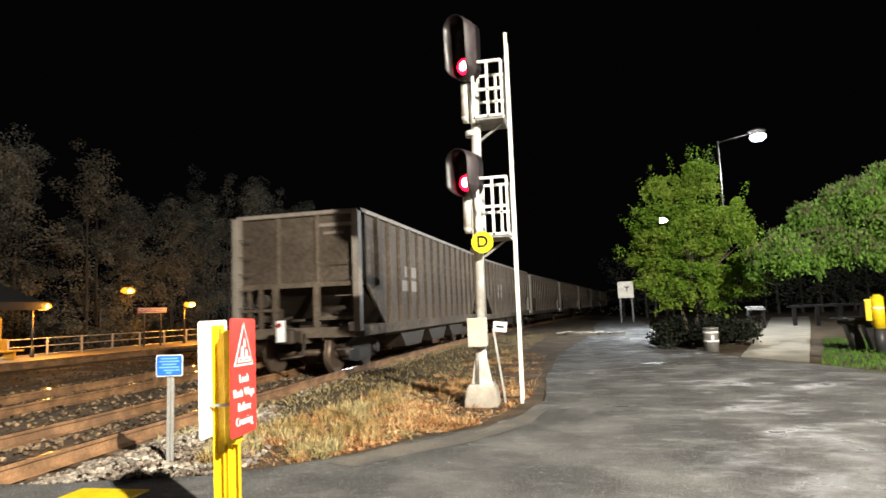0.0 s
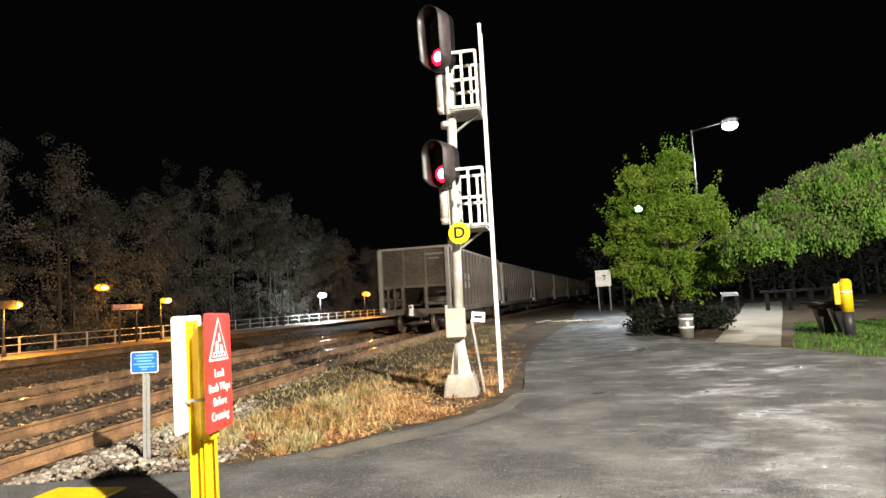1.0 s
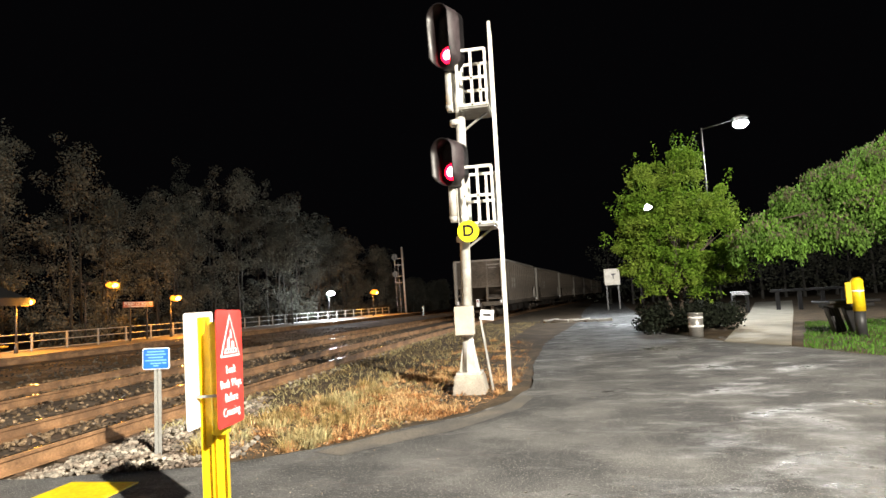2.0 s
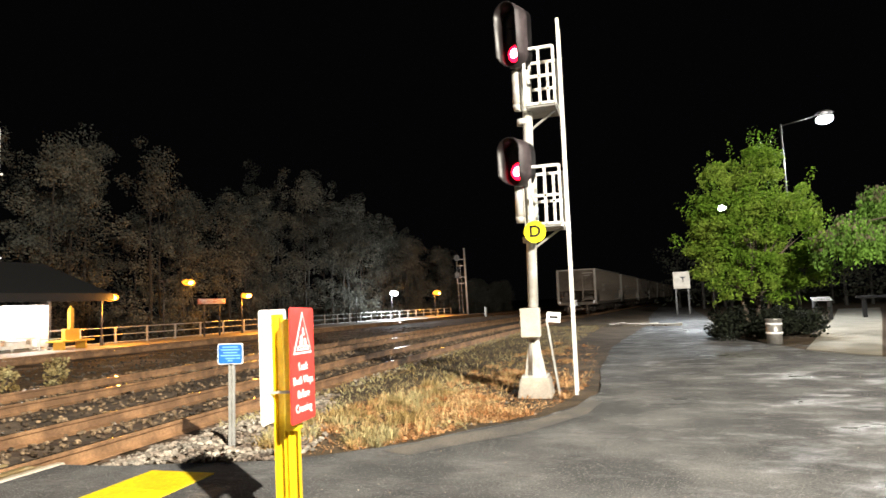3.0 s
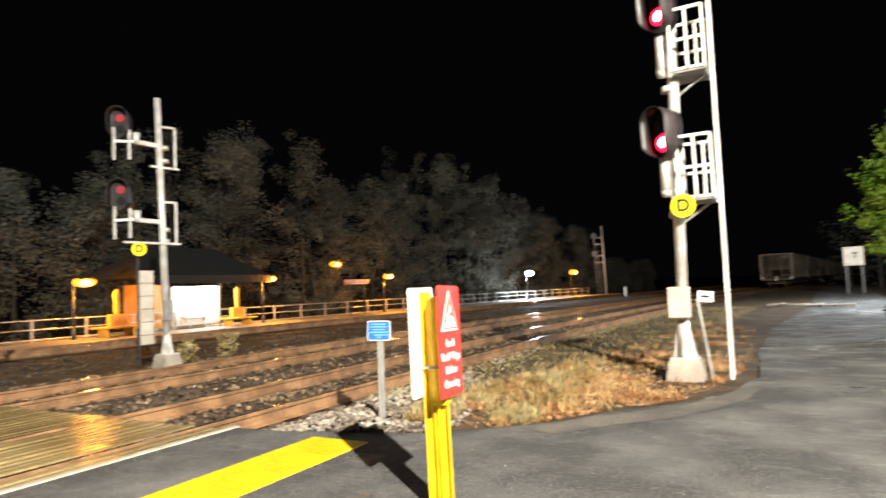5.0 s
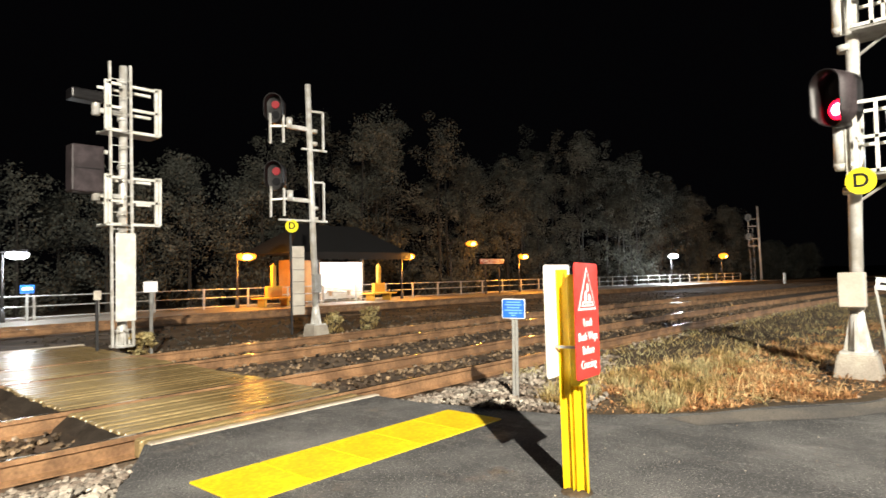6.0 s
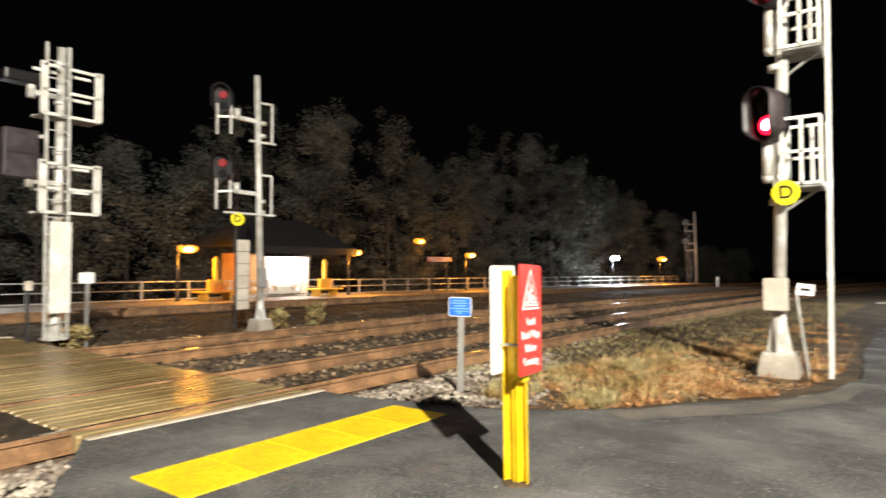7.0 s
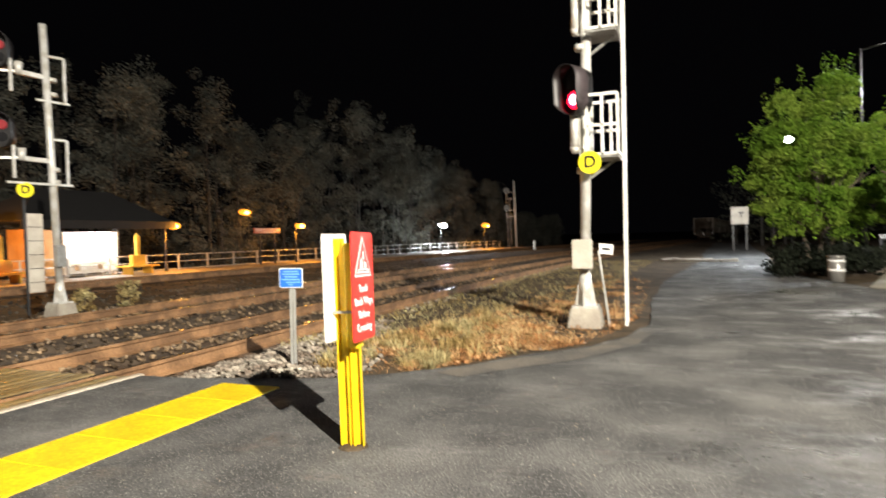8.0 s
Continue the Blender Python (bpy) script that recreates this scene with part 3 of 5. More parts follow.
def cage(parent, x0, x1, y0, y1, z0, z1, material):
    """Working platform: grating with a railing round it and a diagonal stay."""
    p = part("work_platform", box(B(), x0, x1, y0, y1, z0 - 0.03, z0, bevel=0.004), GALV, parent, "steel grating platform")
    zm = (z0 + z1) / 2
    segs = []
    for z in (z0 + 0.02, zm, z1):
        segs += [((x0, y0, z), (x1, y0, z)), ((x0, y1, z), (x1, y1, z)), ((x0 if z > z0 + 0.1 else x1, y0, z), (x0 if z > z0 + 0.1 else x1, y1, z))]
    for x in (x0, x1):
        for y in (y0, y1):
            segs.append(((x, y, z0), (x, y, z1)))
    for x, y in (((x0 + x1) / 2, y0), ((x0 + x1) / 2 + 0.06, y1)):
        segs.append(((x, y, z0), (x, y, z1)))
    for a, b in segs:
        part("railing_bar", bars(B(), [(a, b)]), material, p)
    part("stay", bars(B(), [((0.03, (y0 + y1) / 2, z0 - 0.32), (x1 - 0.05, (y0 + y1) / 2, z0 - 0.03))], 0.014), GALV, p)


def ladder(parent, a, b, width_dir, width, material):
    """Two side rails and rungs from a up to b."""
    l = thing_part("ladder", parent)
    w = Vector(width_dir) * width / 2
    a, b = Vector(a), Vector(b)
    for s in (-1, 1):
        part("side_rail", bars(B(), [(a + w * s, b + w * s)], 0.021), material, l)
    n = int((b - a).length / 0.3)
    mesh = None
    for i in range(1, n):
        p = a + (b - a) * i / n
        if mesh is None:
            mesh = mesh_of("rung", tube(B(), -w, w, 0.009, None, 6), material)
        part("rung", mesh, material, l, m=Matrix.Translation(p))


def thing_part(name, parent):
    ob = new(name)
    ob.empty_display_size = 0.1
    ob.parent = parent
    return ob


def mast_foot(t, material, block=True):
    bm = B()
    prism(bm, [(-0.15, 0.0), (0.15, 0.0), (0.075, 0.42), (-0.075, 0.42)], -0.02, 0.02)
    prism(bm, [(-0.15, 0.0), (0.15, 0.0), (0.075, 0.42), (-0.075, 0.42)], -0.02, 0.02, "x")
    tube(bm, (0, 0, 0), (0, 0, 0.5), 0.1, 0.075, 12)
    box(bm, -0.17, 0.17, -0.17, 0.17, -0.02, 0.02, bevel=0.004)
    part("flared_base", bm, material, t)
    if block:
        bm = B()
        a = [bm.verts.new((x * 0.19, y * 0.19, -0.01)) for x, y in ((-1, -1), (1, -1), (1, 1), (-1, 1))]
        b = [bm.verts.new((x * 0.24, y * 0.24, -0.34)) for x, y in ((-1, -1), (1, -1), (1, 1), (-1, 1))]
        bm.faces.new(a)
        for i in range(4):
            bm.faces.new((a[i], b[i], b[(i + 1) % 4], a[(i + 1) % 4]))
        bmesh.ops.bevel(bm, geom=list(bm.edges), offset=0.015, segments=2, affect="EDGES")
        part("concrete_footing", bm, CONCRETE, t, "pale concrete block")


def collars(t, zs, material):
    for z in zs:
        part("collar", tube(B(), (0, 0, z - 0.04), (0, 0, z + 0.04), 0.085, None, 14), material, t)


def bracket(t, x, y, z, material):
    """Arm from the mast to a head's socket."""
    bm = bars(B(), [((0, 0, z - 0.12), (x, y + 0.08, z - 0.12))], 0.03)
    tube(bm, (x, y + 0.08, z - 0.22), (x, y + 0.08, z + 0.3), 0.065, None, 12)
    tube(bm, (x, y + 0.08, z - 0.28), (x, y + 0.08, z - 0.2), 0.05, 0.075, 12)
    return part("head_bracket", bm, material, t)


def build_near_signal():
    t = thing("railway_signal", pose(-1.2, 8.77, 0.26, 0, 0, 0), "white signal mast with two hooded red lights and ladder", "railway signal")
    mast_foot(t, SILVER)
    part("mast", tube(B(), (0, 0, 0.3), (0.09, 0, 4.35), 0.072, 0.07, 16), SILVER, t)
    collars(t, (0.55, 1.9, 2.2, 3.6), SILVER)
    for z, n, x in ((4.79, 3, -0.05), (2.97, 2, -0.09)):
        signal_head(t, pose(x + 0.03, -0.2, z, 0, 0, -27), n, 0.385, lit=n - 1)
        bracket(t, x, -0.14, z - (0.75 if n == 3 else 0.55), SILVER)
    for z in (3.76, 2.07):
        cage(t, 0.09, 0.5, -0.22, 0.34, z, z + 0.82, WHITE)
        part("frame_post", bars(B(), [((0.0, -0.1, z - 0.02), (0.0, -0.1, z + 0.55))], 0.022), WHITE, t)
    ladder(t, (0.55, 0.05, -0.24), (0.57, 0.05, 5.0), (-0.05, 0.998, 0), 0.36, WHITE)
    d = part("letter_disc", tube(B(), (0, 0, 0), (0, 0.006, 0), 0.152, None, 32), DISC_YELLOW, t, "round yellow disc with a black letter D", pose(0.13, -0.27, 1.98, 0, 0, 0))
    words("letter", "D", 0.22, BLACK, d, pose(0, -0.002, 0, 90, 0, 0), bold=0.022)
    j = part("junction_box", box(B(), -0.145, 0.12, -0.23, -0.075, 0.54, 0.94, bevel=0.012), CABINET_GREY, t, "beige junction box")
    part("latch", box(B(), -0.165, -0.145, -0.18, -0.15, 0.7, 0.78), GALV, j)
    part("small_plate", box(B(), 0.12, 0.31, -0.1, -0.095, 0.76, 0.9), SIGN_WHITE, t, "small white plate", pose(0, 0, 0, 0, 6, 0))
    part("plate_bar", box(B(), 0.16, 0.27, -0.104, -0.1005, 0.815, 0.845), BLACK, t, "", pose(0, 0, 0, 0, 6, 0))
    part("plate_stay", bars(B(), [((0.2, -0.09, 0.78), (0.33, -0.05, -0.3))], 0.014), GALV, t)


def build_mid_signal():
    """Mast between the far tracks, seen from the side, heads toward the platform."""
    t = thing("railway_signal", pose(-12, 9.08, 0.12, 0, 0, 0), "slender silver signal mast with two dim red lights", "railway signal")
    mast_foot(t, SILVER)
    part("mast", tube(B(), (0, 0, 0.3), (0.0, -0.16, 5.7), 0.075, 0.068, 16), SILVER, t)
    collars(t, (1.0, 2.5, 2.75, 4.3, 4.6), SILVER)
    for z in (4.98, 3.42):
        signal_head(t, pose(-0.3, -0.85, z + 0.05, 0, 0, 40), 2, 0.42, lit=0, lens_mat=DULL_RED_GLOW, hood=BLACK, lens_r=0.085)
    for z in (4.62, 2.92):
        bm = bars(B(), [((0, -0.1, z), (-0.1, -0.62, z + 0.02))], 0.045)
        tube(bm, (-0.1, -0.62, z - 0.02), (-0.1, -0.62, z + 0.22), 0.06, 0.08, 12)
        part("head_bracket", bm, SILVER, t)
        guard = [((-0.3, -1.0, z - 0.4), (-0.3, -1.0, z + 0.3)), ((-0.1, -0.78, z - 0.38), (-0.1, -0.78, z + 0.26)), ((-0.3, -1.0, z), (-0.1, -0.6, z + 0.04))]
        for p, q in guard:
            part("guard_bar", bars(B(), [(p, q)], 0.022), SILVER, t)
        segs = [((0.1, 0.2, z - 0.5), (0.1, 0.2, z + 0.45)), ((0.0, -0.35 if z > 4 else -1.0, z - 0.48), (0.1, 0.3, z - 0.48)), ((0.1, 0.2, z + 0.45), (0, -0.15, z + 0.45))]
        for p, q in segs:
            part("rail_bar", bars(B(), [(p, q)], 0.022), SILVER, t)
    d = part("letter_disc", tube(B(), (0, 0, 0), (0, 0.006, 0), 0.15, None, 28), DISC_YELLOW, t, "round yellow disc with a black letter D", pose(0.05, -0.68, 2.3, 0, 0, 72))
    words("letter", "D", 0.22, BLACK, d, pose(0, -0.002, 0, 90, 0, 0), bold=0.022)
    g = part("ladder_guard", box(B(), -0.15, -0.12, -0.55, -0.22, 0.25, 1.85, bevel=0.01), CABINET_GREY, t, "grey sheet ladder guard")
    for i in range(5):
        part("rib", box(B(), -0.12, -0.112, -0.55, -0.22, 0.45 + i * 0.28, 0.462 + i * 0.28), DARK_STEEL, g)
    part("side_rail", bars(B(), [((-0.13, -0.58, -0.2), (-0.13, -0.6, 2.3))], 0.018), DARK_STEEL, t)
    j = part("junction_box", box(B(), 0.03, 0.16, -0.14, 0.06, 0.75, 1.2, bevel=0.012), GALV, t)


def build_left_signal():
    """Mast by the crossing, seen from its ladder side."""
    t = thing("railway_signal", pose(-12, 4.72, 0.06, 0, 0, 0), "white signal mast with ladder, cages and unlit black heads", "railway signal")
    mast_foot(t, SILVER, block=False)
    part("mast", tube(B(), (0, 0, 0.3), (0, 0.03, 5.2), 0.078, 0.07, 16), SILVER, t)
    collars(t, (2.4, 3.1, 3.3, 3.9, 4.2, 4.9), SILVER)
    ladder(t, (0.2, -0.06, 0.0), (0.2, -0.11, 5.18), (0, 1, 0), 0.36, SILVER)
    for z in (3.93, 2.22):
        p = part("work_platform", box(B(), -0.2, 0.2, -0.36, 0.6, z - 0.03, z), GALV, t)
        segs = []
        for zz in (z, z + 0.42, z + 0.85):
            segs += [((0.22, 0.1, zz), (0.22, 0.6, zz)), ((0.22, -0.36, zz), (0.22, -0.1, zz)), ((-0.2, -0.36, zz), (-0.2, 0.6, zz))]
        for y in (-0.36, -0.3, 0.53, 0.6):
            segs.append(((0.22, y, z), (0.22, y, z + 0.9)))
        for a, b in segs:
            part("railing_bar", bars(B(), [(a, b)], 0.024), WHITE, p)
    for z in (4.3, 2.75):
        bm = bars(B(), [((0, 0, z), (0, -0.45, z))], 0.04)
        tube(bm, (0, -0.45, z - 0.1), (0, -0.45, z + 0.3), 0.07, None, 12)
        part("head_bracket", bm, SILVER, t)
    for z0, z1, m in ((2.78, 3.62, HOOD), (4.42, 4.62, BLACK)):
        hd = part("signal_head", box(B(), -0.2, 0.12, -0.88, -0.34, z0, z1, bevel=0.03), m, t, "dark signal head seen from behind")
        part("seam", box(B(), 0.118, 0.126, -0.84, -0.4, (z0 + z1) / 2 - 0.006, (z0 + z1) / 2 + 0.006), BLACK, hd)
        for z in (z0 + 0.12, z1 - 0.1):
            part("bolt", box(B(), 0.1, 0.16, -0.36, -0.3, z - 0.03, z + 0.03), SILVER, hd)
    part("ladder_guard", box(B(), 0.22, 0.25, -0.2, 0.15, 0.46, 2.06, bevel=0.01), WHITE, t, "white sheet ladder guard")
    s = thing("square_marker", pose(-11.9, 5.2, -0.2), "small white square marker on a grey post", "sign")
    part("post", bars(B(), [((0, 0, 0), (0, 0, 1.45))], 0.025), GALV, s)
    part("plate", prism(B(), rounded(0.27, 0.2, 0.02), 0, 0.004, "x"), SIGN_WHITE, s, m=pose(0.03, -0.02, 1.33, 0, 0, 0))
    s = thing("square_marker", pose(-12.2, 4.36, -0.2), "small dim square marker on a dark post", "sign")
    part("post", bars(B(), [((0, 0, 0), (0, 0, 1.3))], 0.022), DARK_STEEL, s)
    part("plate", prism(B(), rounded(0.13, 0.17, 0.02), 0, 0.004, "x"), CABINET_GREY, s, m=pose(0.03, 0, 1.2))


def build_far_signal():
    z0 = fall(85)
    t = thing("railway_signal", pose(-21.4, 84.3, z0 - 0.3, 0, 0, 0), "tall distant dark signal mast with ladder", "railway signal")
    part("mast", tube(B(), (0, 0, 0), (-0.2, 0, 9.4), 0.14, 0.13, 12), SILVER, t)
    ladder(t, (-0.9, 0, 0), (-1.1, 0, 7.2), (1, 0, 0), 0.5, GALV)
    for z in (8.0, 5.6):
        signal_head(t, pose(-1.2, -0.4, z, 0, 0, 15), 3, 0.8)
    for z in (6.9, 4.4):
        part("work_platform", bars(B(), [((0, 0, z), (-1.3, 0, z)), ((0, 0, z + 0.9), (-1.3, 0, z + 0.9)), ((-1.3, 0, z), (-1.3, 0, z + 0.9))], 0.05), GALV, t)


build_warning_post()
build_blue_sign()
build_near_signal()
build_mid_signal()
build_left_signal()
build_far_signal()


# ---- platform ----
def fence_x(y):
    return -26 + plat_bend(y)


def plat_z(y):
    return -0.15 + fall(y) * 0.9


def build_platform():
    ys = [-12 + 2.5 * i for i in range(38)]
    prof = [(-22.4, -0.35), (-22.4, 0.0), (-28.5, 0.0), (-28.5, -0.35)]
    verts = [(x + plat_bend(y), y, plat_z(y) + z) for y in ys for x, z in prof]
    faces = [(j * 4 + i, (j + 1) * 4 + i, (j + 1) * 4 + i + 1, j * 4 + i + 1) for j in range(len(ys) - 1) for i in range(3)] + [(0, 1, 2, 3), tuple(len(verts) - 4 + i for i in (3, 2, 1, 0))]
    p = tagged(part("platform", raw("platform", verts, faces, PLATFORM), PLATFORM), "low concrete station platform along the far track", "platform", kind="structure")
    verts = [(x + plat_bend(y), y, plat_z(y) + z) for y in ys for x, z in ((-22.28, -0.02), (-22.28, 0.03), (-22.75, 0.03), (-22.75, -0.02))]
    part("edge_strip", raw("edge_strip", verts, faces, EDGE_BOARD), EDGE_BOARD, p, "pale platform edge")
    # Near-black strip added over the face so it stays dark under the lamp.
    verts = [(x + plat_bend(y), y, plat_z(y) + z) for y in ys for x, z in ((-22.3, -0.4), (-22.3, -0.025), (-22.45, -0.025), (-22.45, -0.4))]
    part("front_face", raw("front_face", verts, faces, ROOF), ROOF, p, "platform face, shade put in as a near-black strip")


def build_fence():
    f = thing("platform_fence", pose(0, 0, 0), "pale painted steel railing along the platform back", "fence")
    post = mesh_of("post", box(B(), -0.04, 0.04, -0.04, 0.04, 0, 0.9, bevel=0.006), FENCE_GREY)
    y = -8.0
    ps = []
    while y < 80:
        ps.append(y)
        y += 2.15
    for y in ps:
        part("post", post, FENCE_GREY, f, m=pose(fence_x(y), y, plat_z(y), 0, 0, turn(y)))
    for z in (0.87, 0.5, 0.1):
        for a, b in zip(ps, ps[1:]):
            part("rail", tube(B(), (fence_x(a), a, plat_z(a) + z), (fence_x(b), b, plat_z(b) + z), 0.027, None, 6), FENCE_GREY, f)


def platform_lamp(y, white, power, h=2.42, x=0.0, big=1.0):
    z = plat_z(y)
    lab = "platform lamp with a bright white head" if white else "platform lamp with an orange sodium head"
    t = thing("platform_lamp", pose(fence_x(y) + 0.35 + x, y, z, 0, 0, turn(y)), lab, "lamp post", "platform lamps")
    part("pole", tube(B(), (0, 0, 0), (0, 0, h), 0.055, 0.04, 10), DARK_STEEL, t)
    part("pole_base", tube(B(), (0, 0, 0), (0, 0, 0.5), 0.1, 0.07, 10), DARK_STEEL, t)
    part("arm", tube(B(), (0, -0.22, h), (0.1, 0.55, h + 0.03), 0.028, None, 8), DARK_STEEL, t)
    bm = B()
    box(bm, -0.16, 0.3, 0.12, 0.72, h - 0.02, h + 0.1, bevel=0.04)
    hd = part("head", bm, BLACK, t)
    b = B()
    bmesh.ops.create_uvsphere(b, u_segments=14, v_segments=8, radius=1, matrix=Matrix.LocRotScale((0.08, 0.42, h - 0.1), None, (0.3 * big, 0.46 * big, 0.2 * big)))
    part("bulb", b, COOL_GLOW if white else SODIUM_GLOW, hd, "glowing white lens" if white else "glowing orange lens").visible_shadow = False
    if not white:
        b = B()
        bmesh.ops.create_uvsphere(b, u_segments=12, v_segments=7, radius=1, matrix=Matrix.LocRotScale((0.24, 0.36, h - 0.13), None, (0.2 * big, 0.27 * big, 0.14 * big)))
        part("bulb_core", b, SODIUM_CORE, hd, "hot yellow bulb centre").visible_shadow = False
    lamp("lamp_light", "POINT", tuple(Vector(t.matrix_basis @ Vector((0.55, 0.42, h - 0.3)))), power, COOL if white else SODIUM, 0.12)


def unlit_lamp(x, y, h):
    z = plat_z(y) - 0.3
    t = thing("platform_lamp", pose(x, y, z, 0, 0, -25), "unlit grey lamp post with two small heads", "lamp post", "unlit lamp posts")
    part("pole", tube(B(), (0, 0, 0), (0, 0, h), 0.06, 0.045, 10), DARK_STEEL, t)
    part("cross_arm", tube(B(), (-0.5, 0, h - 0.02), (0.5, 0, h - 0.02), 0.03, None, 8), DARK_STEEL, t)
    for s in (-0.5, 0.5):
        part("head", box(B(), s - 0.2, s + 0.2, -0.12, 0.12, h - 0.02, h + 0.12, bevel=0.03), DARK_STEEL, t)


def build_marker_post():
    t = thing("marker_post", pose(-14.4, 64.5, fall(64) - 0.25), "short white marker post between the far tracks", "post")
    part("shaft", tube(B(), (0, 0, 0), (0, 0, 1.0), 0.13, 0.12, 12), WHITE, t)
    part("cap", tube(B(), (0, 0, 1.0), (0, 0, 1.06), 0.12, 0.05, 12), WHITE, t)


def build_station_sign():
    t = thing("station_sign", pose(fence_x(33.3) + 0.5, 33.3, plat_z(33), 0, 0, 0), "maroon station name board on two dark posts", "sign")
    for y in (-0.75, 0.75):
        part("post", box(B(), -0.04, 0.04, y - 0.04, y + 0.04, 0, 2.1), DARK_STEEL, t)
    b = part("board", box(B(), -0.03, 0.03, -1.32, 1.32, 2.0, 2.33, bevel=0.01), BROWN_SIGN, t)
    words("lettering", "POINT OF ROCKS", 0.3, SIGN_WHITE, b, pose(0.034, 0, 2.2, 90, 0, 90))
    part("text_bar", box(B(), 0.0305, 0.034, -0.9, 0.9, 2.035, 2.065), SIGN_WHITE, b)


def build_shelter():
    t = thing("platform_shelter", pose(-26.2, 21.42, plat_z(20) - 0.06), "open platform shelter with a white wall and dark roof", "shelter")
    for y in (-1.72, 1.36):
        part("post", box(B(), 0.05, 0.19, y - 0.07, y + 0.07, 0, 2.6), DARK_STEEL, t)
    part("back_wall", box(B(), 0.15, 0.25, -1.6, 1.25, 0.22, 2.15, bevel=0.01), WHITE, t, "white wall panel")
    for y in (-1.5, -0.5, 0.4, 1.15):
        part("wall_leg", box(B(), 0.17, 0.23, y - 0.04, y + 0.04, 0, 0.24), WHITE, t)
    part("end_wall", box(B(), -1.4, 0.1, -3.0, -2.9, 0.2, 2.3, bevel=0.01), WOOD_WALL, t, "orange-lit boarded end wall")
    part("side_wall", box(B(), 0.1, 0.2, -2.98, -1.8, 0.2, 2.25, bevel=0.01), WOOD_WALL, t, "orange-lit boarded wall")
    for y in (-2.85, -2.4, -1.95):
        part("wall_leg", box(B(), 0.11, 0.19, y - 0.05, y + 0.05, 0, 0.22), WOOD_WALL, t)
    bm = B()
    v = [bm.verts.new(p) for p in ((-3.2, -4.2, 2.62), (1.3, -4.2, 2.62), (1.3, 4.0, 2.62), (-3.2, 4.0, 2.62), (-1, -2.0, 4.2), (-1, 2.0, 4.2))]
    for f in ((0, 1, 4), (1, 2, 5, 4), (2, 3, 5), (3, 0, 4, 5), (3, 2, 1, 0)):
        bm.faces.new([v[i] for i in f])
    part("roof", bm, ROOF, t, "dark shingle roof")
    part("fascia", box(B(), 1.3, 1.34, -4.2, 4.0, 2.28, 2.66), ROOF, t, "dark eave board")
    bm = B()
    box(bm, 0.3, 0.62, -1.3, 0.3, 0.62, 0.68, bevel=0.01)
    for y in (-1.1, 0.1):
        box(bm, 0.34, 0.58, y - 0.04, y + 0.04, 0.4, 0.62)
    part("bench", bm, EDGE_BOARD, t, "plain pale wooden bench")
    part("tube_light", box(B(), 1.1, 1.18, -1.2, 0.9, 2.52, 2.58), COOL_GLOW, t, "glowing tube under the eave")
    lamp("shelter_light", "AREA", (-26.2 + 1.1, 21.3, plat_z(20) + 2.5), 420, (1, 0.97, 0.9), 0.3, (-26.2 + 0.2, 21.3, plat_z(20) + 0.9))


def build_fence_notice():
    t = thing("blue_notice", pose(-25.7, 6.75, plat_z(6)), "small pale blue notice on a post by the fence", "sign")
    part("post", box(B(), -0.04, 0.04, -0.04, 0.04, 0, 1.05), FENCE_GREY, t)
    b = part("panel", box(B(), 0.045, 0.06, -0.22, 0.22, 0.98, 1.28, bevel=0.004), BLUE, t)
    part("text_bar", box(B(), 0.061, 0.064, -0.17, 0.17, 1.1, 1.2), SIGN_WHITE, b)


build_fence_notice()


def build_kiosk(y):
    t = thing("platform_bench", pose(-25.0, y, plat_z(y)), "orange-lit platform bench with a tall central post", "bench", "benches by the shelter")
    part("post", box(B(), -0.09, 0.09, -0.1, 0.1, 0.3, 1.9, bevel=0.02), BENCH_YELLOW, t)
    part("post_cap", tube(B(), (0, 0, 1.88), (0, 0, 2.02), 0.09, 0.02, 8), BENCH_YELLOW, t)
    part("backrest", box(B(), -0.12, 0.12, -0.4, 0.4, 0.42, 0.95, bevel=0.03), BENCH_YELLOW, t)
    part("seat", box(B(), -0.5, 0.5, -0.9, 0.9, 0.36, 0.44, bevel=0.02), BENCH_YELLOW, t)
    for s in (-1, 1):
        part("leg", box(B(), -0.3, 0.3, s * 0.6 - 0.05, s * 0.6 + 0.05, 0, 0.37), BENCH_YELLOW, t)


build_platform()
build_fence()
for y, white, power in ((6.0, True, 430), (14.9, False, 900), (25.2, False, 1050), (36.45, False, 1050), (60.4, True, 3800), (72.1, False, 1600)):
    platform_lamp(y, white, power, 2.44 + 0.009 * max(0, y - 15), big=(0.8 if y < 50 else 1.25) if white else (1.05 if y < 50 else 1.5))
platform_lamp(37.5, False, 110, 3.82, -5.6, 1.2)
for x, y, h in ((-29.0, 33.7, 3.9), (-24.3, 53.4, 3.9)):
    unlit_lamp(x, y, h)
build_marker_post()
build_station_sign()
build_shelter()
build_kiosk(16.4)
build_kiosk(23.0)


